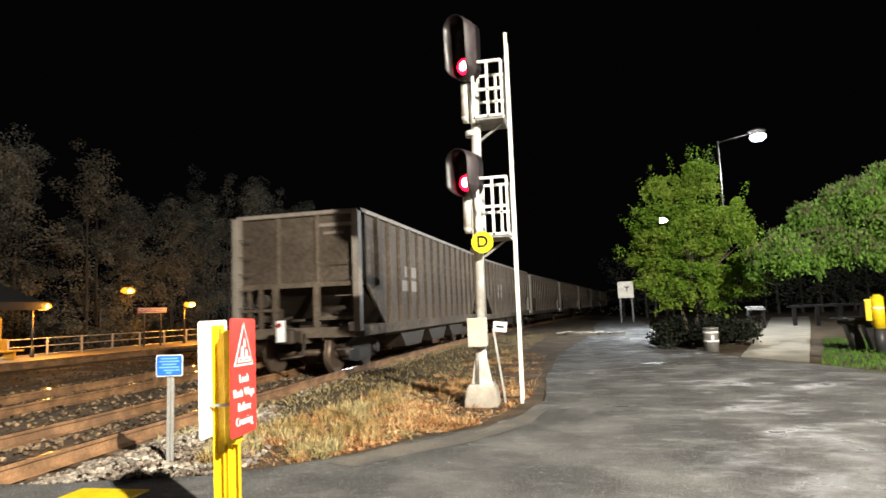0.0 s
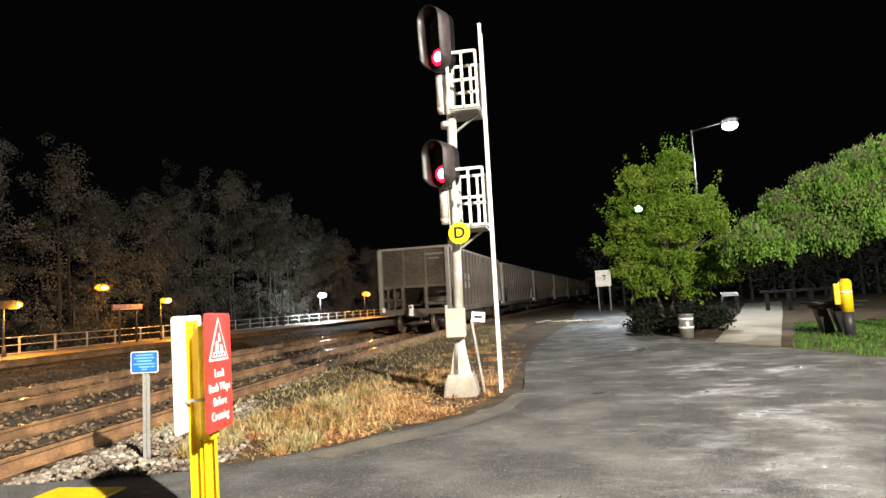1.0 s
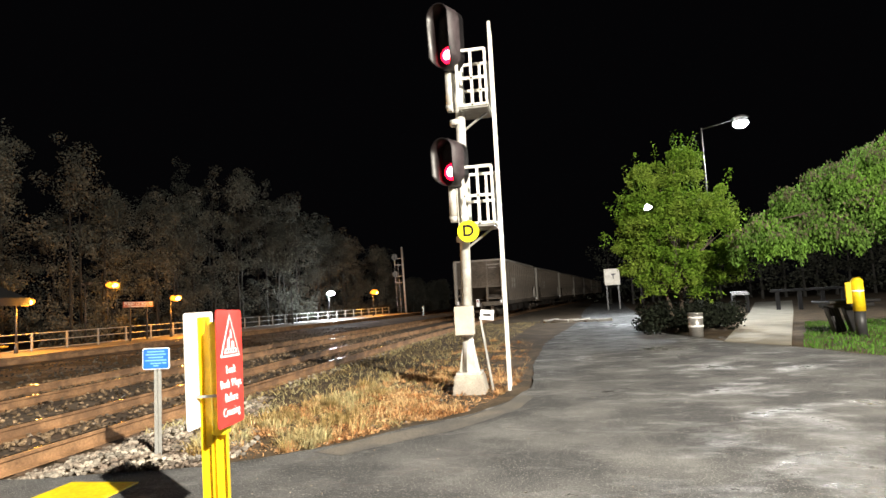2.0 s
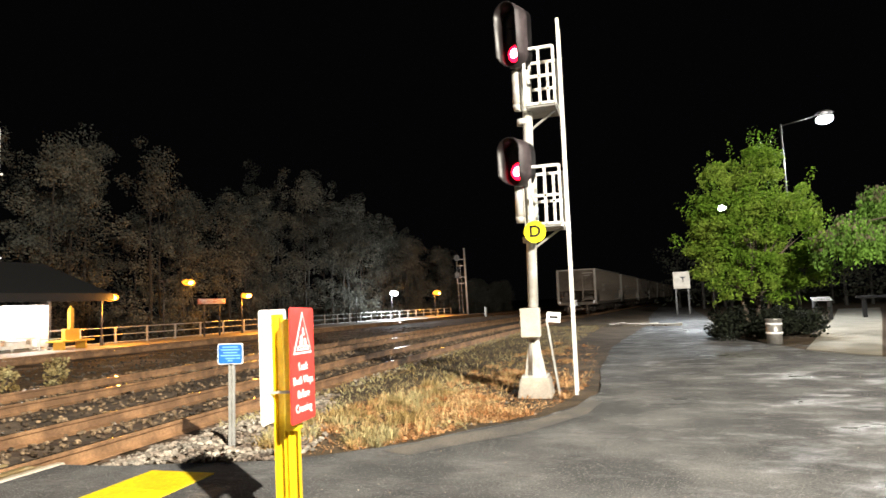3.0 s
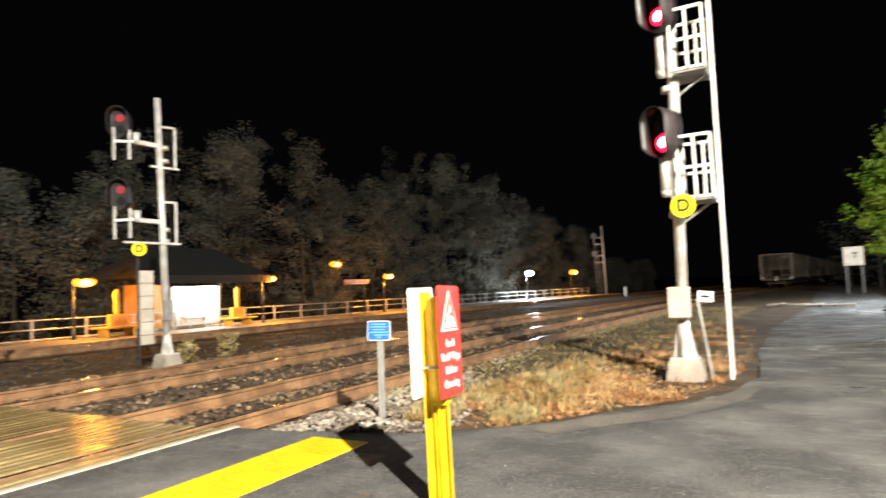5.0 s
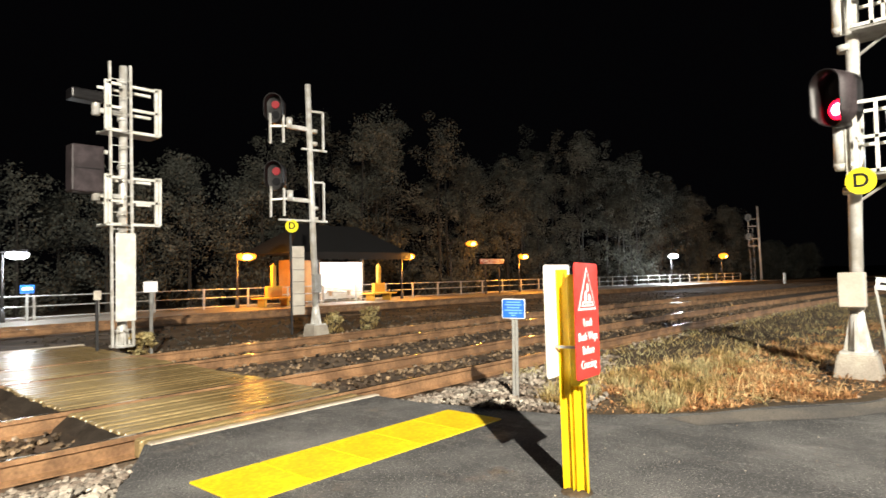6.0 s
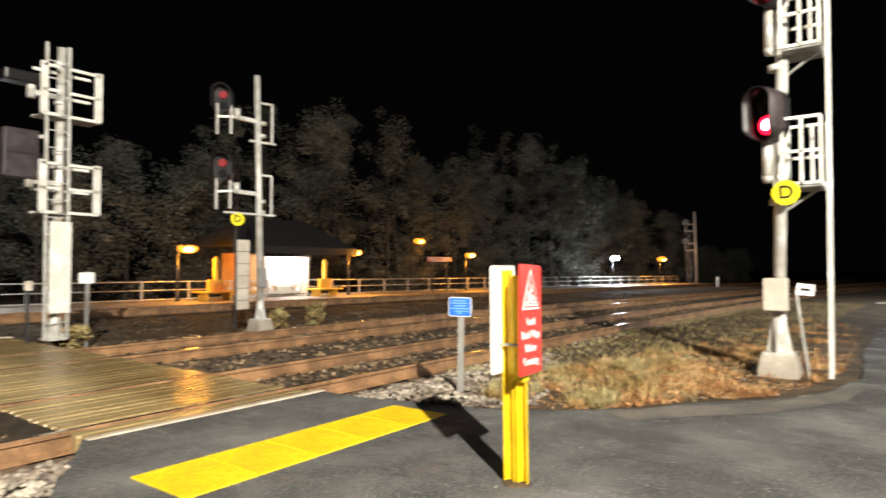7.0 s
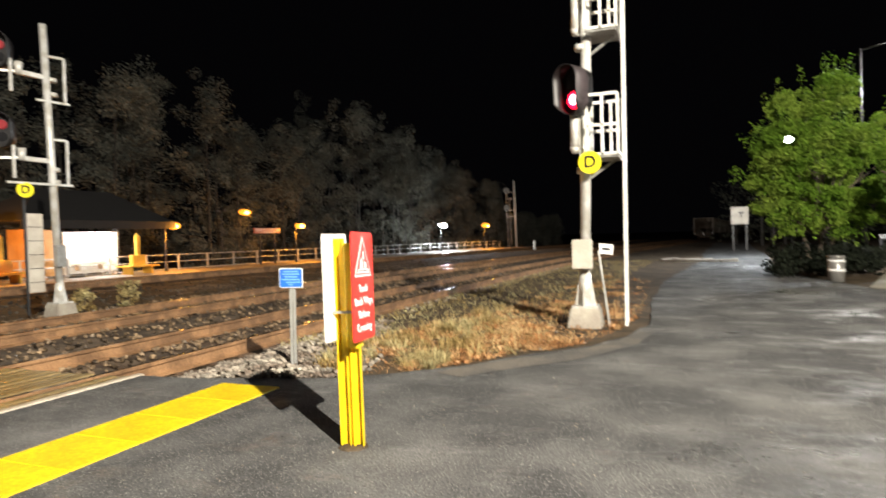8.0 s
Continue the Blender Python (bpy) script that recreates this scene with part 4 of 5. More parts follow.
# ---- plants ----
def leaf_cloud(name, points, size, material, parent=None, seed=0, droop=False, m=None):
    """Many small leaves, each a folded blade of its own."""
    rnd = random.Random(seed)
    verts, faces = [], []
    for p in points:
        s = size * rnd.uniform(0.6, 1.35)
        if droop:
            e = Euler((rnd.uniform(-0.5, 0.5) + math.pi, rnd.uniform(-0.5, 0.5), rnd.uniform(0, 6.28)))
        else:
            e = Euler((rnd.uniform(-1.3, 1.3), rnd.uniform(-1.3, 1.3), rnd.uniform(0, 6.28)))
        q = e.to_matrix()
        o = len(verts)
        up = Vector((0, 0, 1)) if droop else Vector((0, 1, 0))
        for c in ((0, 0, 0), (0.42, 0.5, 0.12), (0, 1.1, 0.0), (-0.42, 0.5, 0.12)):
            c = (c[0] * 0.7, c[2], c[1]) if droop else c
            verts.append(tuple(Vector(p) + q @ (Vector(c) * s)))
        faces += [(o, o + 1, o + 2), (o, o + 2, o + 3)]
    return part(name, raw(name, verts, faces, material), material, parent, m=m)


def limbs(bm, base, tips, r0, rnd):
    for tip in tips:
        a, b = Vector(base), Vector(tip)
        mid = a.lerp(b, 0.5) + Vector((rnd.uniform(-0.15, 0.15), rnd.uniform(-0.15, 0.15), rnd.uniform(0, 0.2))) * (b - a).length * 0.4
        tube(bm, a, mid, r0, r0 * 0.6, 7, False)
        tube(bm, mid, b, r0 * 0.6, r0 * 0.15, 6, False)


def clumps(rnd, centres, per, spread):
    pts = []
    for c in centres:
        s = spread * rnd.uniform(0.7, 1.3)
        for _ in range(per):
            d = Vector((rnd.gauss(0, 1), rnd.gauss(0, 1), rnd.gauss(0, 1)))
            d.normalize()
            d *= s * rnd.uniform(0.35, 1.0) ** 0.5
            pts.append((c[0] + d.x, c[1] + d.y, c[2] + d.z * 0.7))
    return pts


def build_green_tree():
    rnd = random.Random(11)
    t = thing("tree", pose(3.5, 19.2, fall(19) - 0.05) @ Matrix.Diagonal((0.93, 0.93, 0.955, 1)), "broad green leafy tree lit from the driveway", "tree")
    lobes = [(0.05, 0.0, 2.95, 1.62), (-0.95, -0.2, 3.1, 0.95), (1.15, -0.1, 2.8, 0.9), (-0.65, 0.0, 4.35, 0.85), (0.2, 0.0, 4.55, 0.8), (0.42, 0.0, 5.2, 0.42), (1.45, 0.0, 3.8, 0.62),
             (-1.2, -0.3, 2.4, 0.65), (-0.7, -0.9, 1.75, 0.6), (0.55, -0.8, 1.75, 0.6), (1.3, -0.6, 2.1, 0.6), (0.1, -1.3, 2.9, 0.8), (-0.8, -1.0, 3.5, 0.8), (0.7, -1.0, 3.6, 0.75), (0.0, 1.1, 3.2, 1.0)]
    cs = []
    while len(cs) < 250:
        x, y, z, R = lobes[rnd.randrange(len(lobes))]
        if rnd.random() > R:
            continue
        d = Vector((rnd.gauss(0, 1), rnd.gauss(0, 1), rnd.gauss(0, 1))).normalized() * R * rnd.uniform(0.62, 0.98)
        cs.append((x + d.x, y + d.y, max(1.25, z + d.z)))
    cs += [(0.45, 0, 5.5), (0.5, 0.05, 5.62), (1.55, 0, 4.35), (-1.0, 0.1, 5.0), (-0.3, 0, 5.2), (-1.55, 0, 3.6), (1.8, 0, 3.3)]
    bm = B()
    for dx in (-0.14, 0.05, 0.2):
        tube(bm, (dx, 0, 0), (dx * 3, 0.1, 1.9), 0.075, 0.05, 8)
    limbs(bm, (0, 0.05, 1.2), rnd.sample(cs, 45), 0.04, rnd)
    part("trunk", bm, BARK, t)
    leaves = clumps(rnd, cs, 260, 0.28)
    for _ in range(150):
        c = rnd.choice(cs)
        d = Vector((c[0], c[1], (c[2] - 2.6) * 0.8))
        d.normalize()
        d = (d + Vector((0, 0, rnd.uniform(0.1, 0.7)))).normalized()
        for k in range(26):
            q = Vector(c) + d * (0.25 + 0.5 * k / 26) + Vector((rnd.gauss(0, 0.05), rnd.gauss(0, 0.05), rnd.gauss(0, 0.05)))
            leaves.append(tuple(q))
    # a thin place in the crown, through which the lamp beyond shows
    leaves = [p for p in leaves if math.hypot(p[0] + 0.68 - 0.14 * p[1], p[2] - 3.92 - 0.129 * p[1]) > 0.13]
    leaf_cloud("crown", leaves, 0.058, LEAF, t, 2)
    s = thing("shrub", pose(3.25, 18.9, fall(18) - 0.03), "tangled shrub under the tree, shade in its leaf colour", "shrub", "shrubs")
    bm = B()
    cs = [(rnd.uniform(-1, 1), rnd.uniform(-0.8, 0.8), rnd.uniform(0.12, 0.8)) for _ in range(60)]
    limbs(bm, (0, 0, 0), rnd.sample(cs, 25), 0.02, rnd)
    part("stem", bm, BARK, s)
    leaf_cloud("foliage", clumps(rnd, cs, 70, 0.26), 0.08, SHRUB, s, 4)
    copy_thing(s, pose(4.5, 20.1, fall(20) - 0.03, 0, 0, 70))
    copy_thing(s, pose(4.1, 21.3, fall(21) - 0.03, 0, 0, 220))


def build_weeping_tree():
    """Cascading mounds of hanging strands, with weaker light on crests painted as brown leaves."""
    rnd = random.Random(21)
    t = thing("weeping_tree", pose(9.7, 19.0, fall(19) - 0.05), "wide weeping tree with hanging green foliage", "tree")
    bm = B()
    tube(bm, (0, 0, 0), (-0.25, 0, 1.5), 0.2, 0.17, 10)
    tube(bm, (-0.25, 0, 1.5), (0.1, 0, 3.2), 0.17, 0.12, 10)
    mounds = [(-4.4, -2.0, 0.85, 3.0, 1.75), (-3.4, -1.0, 0.45, 3.85, 2.6), (-2.95, -1.8, 0.95, 3.05, 1.9), (-2.2, -0.8, 0.7, 4.45, 2.6), (-1.2, -0.4, 0.65, 4.85, 2.6),
              (-1.65, -1.6, 0.6, 3.6, 2.2), (-0.25, 0, 0.7, 5.3, 2.7), (-0.9, -1.2, 0.6, 3.9, 2.5), (0.7, -0.6, 0.8, 5.5, 2.8), (0.4, -1.5, 0.7, 4.3, 2.6), (1.6, -1.0, 0.8, 5.0, 2.6)]
    for _ in range(22):
        q, r = rnd.uniform(-0.6, 3.6), rnd.uniform(1.0, 3.9)
        mounds.append((r * math.cos(q), r * math.sin(q) * 0.8 + 0.3, rnd.uniform(0.6, 1.0), 5.3 - 0.5 * r + rnd.uniform(-0.4, 0.2), 2.1 + rnd.uniform(0, 0.5)))
    pts, crest_leaves, tips = [], [], []
    for x, y, R, top, low in mounds:
        tips.append((x, y, top - 0.15))
        for _ in range(int(95 * R)):
            a, k = rnd.uniform(0, 6.28), rnd.uniform(0.02, 1) ** 0.5
            px, py = x + R * k * math.cos(a), y + R * k * math.sin(a)
            z = top - 0.62 * R * k * k + rnd.uniform(-0.06, 0.06)
            end = low + rnd.uniform(0, 0.5) + 0.35 * (1 - k)
            end = max(end, z - rnd.uniform(0.8, 1.9))
            crest = z - rnd.uniform(0.06, 0.28)
            while z > end:
                for _ in range(8):
                    p = (px + rnd.gauss(0, 0.07), py + rnd.gauss(0, 0.07), z + rnd.uniform(-0.08, 0.08))
                    (crest_leaves if z > crest and rnd.random() < 0.45 else pts).append(p)
                z -= 0.1
    limbs(bm, (0.1, 0, 2.9), tips, 0.06, rnd)
    part("trunk", bm, BARK, t)
    leaf_cloud("crown", pts, 0.078, WEEP, t, 6, droop=True)
    leaf_cloud("dim_crest", crest_leaves, 0.075, CREST_LEAF, t, 7, droop=True)


def facing_leaves(name, centres, per, spread, size, material, parent, seed):
    """Leaf clumps of distant trees: blades that lie on the outside of each clump."""
    rs = np.random.RandomState(seed)
    cs = np.repeat(np.array(centres), per, axis=0)
    n = len(cs)
    d = rs.normal(size=(n, 3))
    d /= np.linalg.norm(d, axis=1)[:, None]
    s = np.repeat(spread * rs.uniform(0.6, 1.4, len(centres)), per)[:, None]
    p = cs + d * s * rs.uniform(0.3, 1.0, (n, 1)) ** 0.5 * np.array((1, 1, 0.8))
    nor = d + rs.normal(size=(n, 3)) * 0.55
    nor /= np.linalg.norm(nor, axis=1)[:, None]
    u = np.cross(nor, rs.normal(size=(n, 3)))
    u /= np.linalg.norm(u, axis=1)[:, None]
    w = np.cross(nor, u)
    z = size * rs.uniform(0.6, 1.4, (n, 1))
    v = np.stack([p - u * z * 0.55, p + w * z * 0.36, p + u * z * 0.55, p - w * z * 0.36], axis=1).reshape(-1, 3)
    f = np.arange(4 * n).reshape(-1, 4)
    return part(name, raw(name, v.tolist(), f.tolist(), material), material, parent)


def build_woods():
    rnd = random.Random(31)
    centres, bm = [], B()
    rows = []
    for i in range(62):
        y = -14 + i * 2.3 + rnd.uniform(-0.8, 0.8)
        rows.append((y, rnd.uniform(0, 3), rnd.uniform(0.86, 1.04)))
    for i in range(40):
        rows.append((-14 + i * 3.6 + rnd.uniform(-1, 1), rnd.uniform(4, 9), rnd.uniform(0.8, 1.05)))
    prof = ((-20, 7), (8.2, 6.4), (9, 7.4), (10.5, 8.8), (12, 7.3), (13.3, 7.1), (15, 9.3), (17.4, 8.6), (19.1, 8), (21, 9.9), (25.2, 12.7), (27.7, 12.2), (30, 13.8), (33.3, 15), (36, 14.5),
            (37.2, 11), (41, 10.8), (48, 11.6), (50.8, 13.4), (54, 15.2), (57, 14.2), (60, 14), (65, 13.4), (71, 12.5), (76, 12.3), (82, 11.4), (91, 9.8), (96, 9), (99, 7.8), (102, 5.5), (130, 5))
    for y, back, k in rows:
        h = np.interp(y, [p[0] for p in prof], [p[1] for p in prof]) * k
        x = -31 - back + plat_bend(y) * 0.8 - 4 * max(0, min(1, (16 - y) / 8))
        h *= (1 + 0.009 * (back - 1.5)) * (1.02 + 0.1 * max(0, min(1, (y - 44) / 8)))
        z0 = -0.6 + fall(y)
        r = min(2.6, h * rnd.uniform(0.15, 0.22))
        lean = rnd.uniform(-0.5, 0.5)
        tube(bm, (x, y, z0), (x + lean, y, z0 + h * 0.8), 0.12, 0.04, 6, False)
        boughs = [(rnd.uniform(0, 6.28), rnd.uniform(0.03, 0.92)) for _ in range(15)]
        for a, q in boughs:
            rr = r * (1.25 - 0.95 * q * q)
            for k2 in range(4):
                w = 0.35 + 0.22 * k2
                centres.append((x + lean * q + rr * w * math.cos(a) + rnd.gauss(0, 0.25), y + rr * w * math.sin(a) + rnd.gauss(0, 0.25), z0 + h * q + 0.35 * k2 - 0.4 + rnd.gauss(0, 0.2)))
        for k2 in range(5):
            centres.append((x + lean + rnd.gauss(0, 0.3), y + rnd.gauss(0, 0.3), z0 + h * (0.82 + 0.04 * k2)))
    w = thing("woodland", pose(0, 0, 0), "dark dense woodland behind the platform", "trees", kind="stuff")
    part("trunks", bm, WOODS_BARK, w)
    facing_leaves("foliage", centres, 84, 0.7, 0.125, WOODS, w, 8)


def build_far_woods():
    rnd = random.Random(35)
    pts, bm = [], B()
    for i in range(34):
        x, y = 5 + i * 1.25 + rnd.uniform(-0.5, 0.5), 62 + rnd.uniform(-4, 6) - i * 0.35
        h, z0 = rnd.uniform(3.5, 6.5), fall(50)
        tube(bm, (x, y, z0 - 0.3), (x, y, z0 + h * 0.8), 0.14, 0.05, 6, False)
        cs = [(x + rnd.gauss(0, h * 0.16), y + rnd.gauss(0, 0.8), z0 + h * rnd.uniform(0.1, 1)) for _ in range(26)]
        pts += clumps(rnd, cs, 18, 0.6)
    w = thing("hedgerow", pose(0, 0, 0), "dim line of trees beyond the park", "trees", kind="stuff")
    part("trunks", bm, WOODS_BARK, w)
    leaf_cloud("foliage", pts, 0.22, HEDGE, w, 9)


def blades(name, label, count, pick, height, material, seed, lean=0.5, width=0.008):
    rnd = random.Random(seed)
    verts, faces = [], []
    for _ in range(count):
        x, y, z = pick(rnd)
        h = rnd.uniform(*height)
        a, b = rnd.uniform(0, 6.28), rnd.uniform(0, 6.28)
        dx, dy = math.cos(b) * h * lean * rnd.uniform(0.2, 1), math.sin(b) * h * lean * rnd.uniform(0.2, 1)
        wx, wy = math.cos(a) * width, math.sin(a) * width
        o = len(verts)
        verts += [(x - wx, y - wy, z), (x + wx, y + wy, z), (x + dx * 0.4 + wx * 0.7, y + dy * 0.4 + wy * 0.7, z + h * 0.6), (x + dx * 0.4 - wx * 0.7, y + dy * 0.4 - wy * 0.7, z + h * 0.6), (x + dx, y + dy, z + h)]
        faces += [(o, o + 1, o + 2, o + 3), (o + 3, o + 2, o + 4)]
    return tagged(part(name, raw(name, verts, faces, material), material), label, "grass", kind="stuff")


def tufts(name, label, count, pick, blade_count, height, material, seed, spread, width=0.005):
    """Tussocks: blades fanning out from one root."""
    rnd = random.Random(seed)
    verts, faces = [], []
    for _ in range(count):
        x, y, z = pick(rnd)
        size = rnd.uniform(0.55, 1.25)
        wind = Vector((rnd.uniform(-0.25, 0.25), rnd.uniform(-0.25, 0.25), 0))
        for _ in range(int(blade_count * size)):
            b, q, h = rnd.uniform(0, 6.28), rnd.random() ** 0.6, size * rnd.uniform(*height)
            out = Vector((math.cos(b), math.sin(b), 0)) * spread * q * size
            root = Vector((x, y, z)) + out * 0.5
            bow = out * rnd.uniform(0.5, 1.5) + wind * h
            side = Vector((-math.sin(b + rnd.uniform(-1, 1)), math.cos(b + rnd.uniform(-1, 1)), 0)) * width
            mid, tip = root + bow * 0.45 + Vector((0, 0, h * 0.75)), root + bow * 1.3 + Vector((0, 0, h * rnd.uniform(0.6, 1.0)))
            o = len(verts)
            verts += [tuple(p) for p in (root - side, root + side, mid + side * 0.7, mid - side * 0.7, tip)]
            faces += [(o, o + 1, o + 2, o + 3), (o + 3, o + 2, o + 4)]
    return tagged(part(name, raw(name, verts, faces, material), material), label, "grass", kind="stuff")


def litter(name, label, count, pick, size, material, seed):
    """Curled dead leaves and broken stems lying on the ground."""
    rnd = random.Random(seed)
    verts, faces = [], []
    for _ in range(count):
        p, a, s = Vector(pick(rnd)), rnd.uniform(0, 6.28), rnd.uniform(*size)
        u, v = Vector((math.cos(a), math.sin(a), rnd.uniform(-0.4, 0.4))) * s, Vector((-math.sin(a), math.cos(a), rnd.uniform(-0.4, 0.4))) * s * rnd.uniform(0.25, 0.6)
        p.z += rnd.uniform(0.012, 0.035)
        lift = Vector((0, 0, s * rnd.uniform(0.1, 0.5)))
        o = len(verts)
        verts += [tuple(q) for q in (p - u, p + v + lift, p + u, p - v + lift * 0.3)]
        faces += [(o, o + 1, o + 2), (o, o + 2, o + 3)]
    return tagged(part(name, raw(name, verts, faces, material), material), label, "leaf litter", kind="stuff")


VERGE = [(-3.4, 5.4), (-2.9, 5.15), (-2.2, 5.75), (-1.55, 6.7), (-1.0, 7.4), (-0.75, 8.4), (-0.55, 10), (-0.6, 13), (-0.7, 17), (-2.0, 19), (-2.6, 14), (-2.9, 10), (-3.5, 8.2), (-3.7, 6.5)]


def in_verge(rnd):
    while True:
        x, y = rnd.uniform(-3.8, -0.4), rnd.uniform(5.0, 11.5) if rnd.random() < 0.8 else rnd.uniform(9, 19)
        if inside(x, y, VERGE) and not inside(x, y, ASPHALT_EDGE):
            d = noise.noise(Vector((x * 1.3, y * 1.3, 7)))
            bare = math.hypot(x + 1.1, y - 8.3) < 0.75 or x > -0.95 - 0.25 * max(0, 7.6 - y)
            if (d > -0.05 + 0.25 * (y > 9) and not bare) or rnd.random() < 0.12:
                return x, y, ground_z(x, y) - 0.01


def in_verge_back(rnd):
    while True:
        x, y, z = in_verge(rnd)
        if x < -2.25 - 0.12 * (y - 6) + rnd.gauss(0, 0.2):
            return x, y, z


def in_lawn(rnd):
    while True:
        x, y = rnd.uniform(4.6, 13), rnd.uniform(10.2, 21)
        if x > 4.75 + (y - 13.4) * 0.36 and not inside(x, y, ASPHALT_EDGE) and x > 5.5 - (y - 11) * 0.35:
            return x, y, ground_z(x, y) - 0.01


def beside_track(a, b, y0, y1, z):
    def pick(rnd):
        while True:
            x, y = rnd.uniform(a, b), y0 + (y1 - y0) * rnd.random() ** 1.4
            if not (2.15 < y < 4.65 and x < -4.9) and not inside(x, y, ASPHALT_EDGE):
                return x + bend(y), y, z + fall(y)
    return pick


def by_notice(rnd):
    while True:
        x, y = rnd.uniform(-5.2, -2.6), 4.5 + 4.2 * rnd.random() ** 1.3
        if not inside(x + 0.02, y, ASPHALT_EDGE) and x < -3.0 + 0.2 * rnd.random() - max(0, y - 5.6) * 0.42:
            return x, y, ground_z(x, y) + 0.025


def by_corner(rnd):
    while True:
        x, y = rnd.uniform(-5.2, -2.8), rnd.uniform(-2.5, 2.15)
        if not inside(x, y, ASPHALT_EDGE):
            return x, y, ground_z(x, y) + 0.03


scatter_stones("loose_stones", "pale grey loose ballast stones beside the asphalt", 2600, by_notice, (0.015, 0.042), STONE, 1)
def in_verge_front(rnd):
    x, y, z = in_verge(rnd)
    return x, y, z + 0.015


scatter_stones("verge_stones", "small pale stones strewn over the verge", 420, in_verge_front, (0.008, 0.028), STONE, 7)
scatter_stones("corner_stones", "pale grey loose ballast stones at the crossing corner", 4200, by_corner, (0.018, 0.042), STONE, 2)
for k, (a, b) in enumerate(((-6.8, -5.45), (-9.2, -6.98), (-10.7, -9.4), (-12.4, -10.95))):
    scatter_stones("track_stones", "damp brown and grey stones between the rails", 2600, beside_track(a, b, -2.5, 30, -0.155), (0.02, 0.05), STONE_DARK, 10 + k)
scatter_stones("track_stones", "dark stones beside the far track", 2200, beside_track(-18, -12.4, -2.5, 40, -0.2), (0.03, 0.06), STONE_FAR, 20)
scatter_stones("shoulder_stones", "small stones on the track shoulder", 1800, beside_track(-5.25, -3.6, 7, 32, -0.15), (0.015, 0.04), STONE, 22)
def on_asphalt(rnd):
    while True:
        x, y = rnd.uniform(-3, 7), 1.6 + 12 * rnd.random() ** 1.6
        if inside(x, y, ASPHALT_EDGE):
            return x, y, fall(y) + 0.002


scatter_stones("asphalt_chips", "tiny pale chips strewn over the asphalt", 900, on_asphalt, (0.003, 0.008), STONE, 31)
blades("dry_grass", "flattened rust-coloured dry grass on the verge", 15000, in_verge, (0.012, 0.05), STRAW, 3, 3.0, 0.006)
tufts("dry_tufts", "low tufts of rust-coloured dry grass", 520, in_verge, 34, (0.03, 0.1), STRAW, 17, 0.1)
litter("leaf_litter", "pale and rusty dead leaves on the verge", 8500, in_verge, (0.014, 0.036), LITTER, 18)
blades("dry_stalks", "tall pale stalks standing in the dry verge grass", 420, in_verge, (0.1, 0.28), STALK, 14, 0.7, 0.0035)
tufts("verge_grass", "pale green tussocks of grass behind the verge", 170, in_verge_back, 44, (0.05, 0.17), SEDGE, 4, 0.12)
blades("shoulder_weeds", "thin brownish weeds along the track shoulder", 8000, beside_track(-4.7, -1.6, 6.5, 30, -0.05), (0.03, 0.14), SEDGE, 9, 1.6, 0.006)
blades("lawn", "short green lawn grass beside the path", 16000, in_lawn, (0.04, 0.1), LAWN, 5, 0.8, 0.009)
build_green_tree()
build_weeping_tree()
build_woods()
build_far_woods()


def build_weed(x, y, s, seed):
    rnd = random.Random(seed)
    t = thing("weed", pose(x, y, -0.2), "pale green weed growing by the signal footing", "weed", "weeds")
    cs = [(rnd.uniform(-0.25, 0.25) * s, rnd.uniform(-0.25, 0.25) * s, rnd.uniform(0.15, 0.75) * s) for _ in range(22)]
    bm = B()
    limbs(bm, (0, 0, 0), cs[:14], 0.01, rnd)
    part("stem", bm, BARK, t)
    leaf_cloud("foliage", clumps(rnd, cs, 22, 0.12 * s), 0.06, SEDGE, t, seed)


build_weed(-12.0, 10.75, 0.85, 1)
build_weed(-12.1, 9.6, 0.7, 2)
build_weed(-11.9, 5.05, 0.6, 3)
build_weed(-12.15, 4.95, 0.5, 4)


# ---- park side ----
def build_path():
    bm = B()
    prism(bm, [(3.68, 15.03), (4.56, 13.5), (10.2, 30), (15.2, 45), (12.9, 45), (8.4, 30)], -0.1, 0.012, "z")
    for v in bm.verts:
        v.co.z += fall(v.co.y)
    return tagged(part("footpath", bm, PATH_CONC), "pale concrete footpath leading off the driveway", "footpath", kind="structure")


def build_bollard(x, y):
    t = thing("bollard", pose(x, y, fall(y) - 0.02), "yellow-topped steel bollard on the grass", "bollard", "bollards")
    part("sleeve", tube(B(), (0, 0, 0.55), (0, 0, 1.24), 0.125, None, 20), YELLOW_POST, t, "yellow plastic sleeve")
    part("sleeve_flap", box(B(), -0.24, -0.09, 0.0, 0.05, 0.72, 1.2, bevel=0.015), YELLOW_POST, t, "yellow plastic side flap")
    part("cap", tube(B(), (0, 0, 1.24), (0, 0, 1.3), 0.125, 0.06, 20), YELLOW_POST, t)
    part("post", tube(B(), (0, 0, 0), (0, 0, 0.56), 0.112, None, 20), DARK_STEEL, t)
    part("reflector", tube(B(), (0, 0, 0.98), (0, 0, 1.02), 0.127, None, 20), SIGN_WHITE, t)


def build_bin():
    t = thing("litter_bin", pose(3.5, 17.05, fall(17) - 0.05), "dull metal litter bin with pale bands", "litter bin")
    part("drum", tube(B(), (0, 0, 0), (0, 0, 0.62), 0.17, 0.185, 20), BIN, t)
    part("rim", tube(B(), (0, 0, 0.6), (0, 0, 0.65), 0.195, None, 20), BIN, t)
    for z in (0.28, 0.5):
        part("band", tube(B(), (0, 0, z), (0, 0, z + 0.05), 0.19, None, 20), SIGN_WHITE, t)


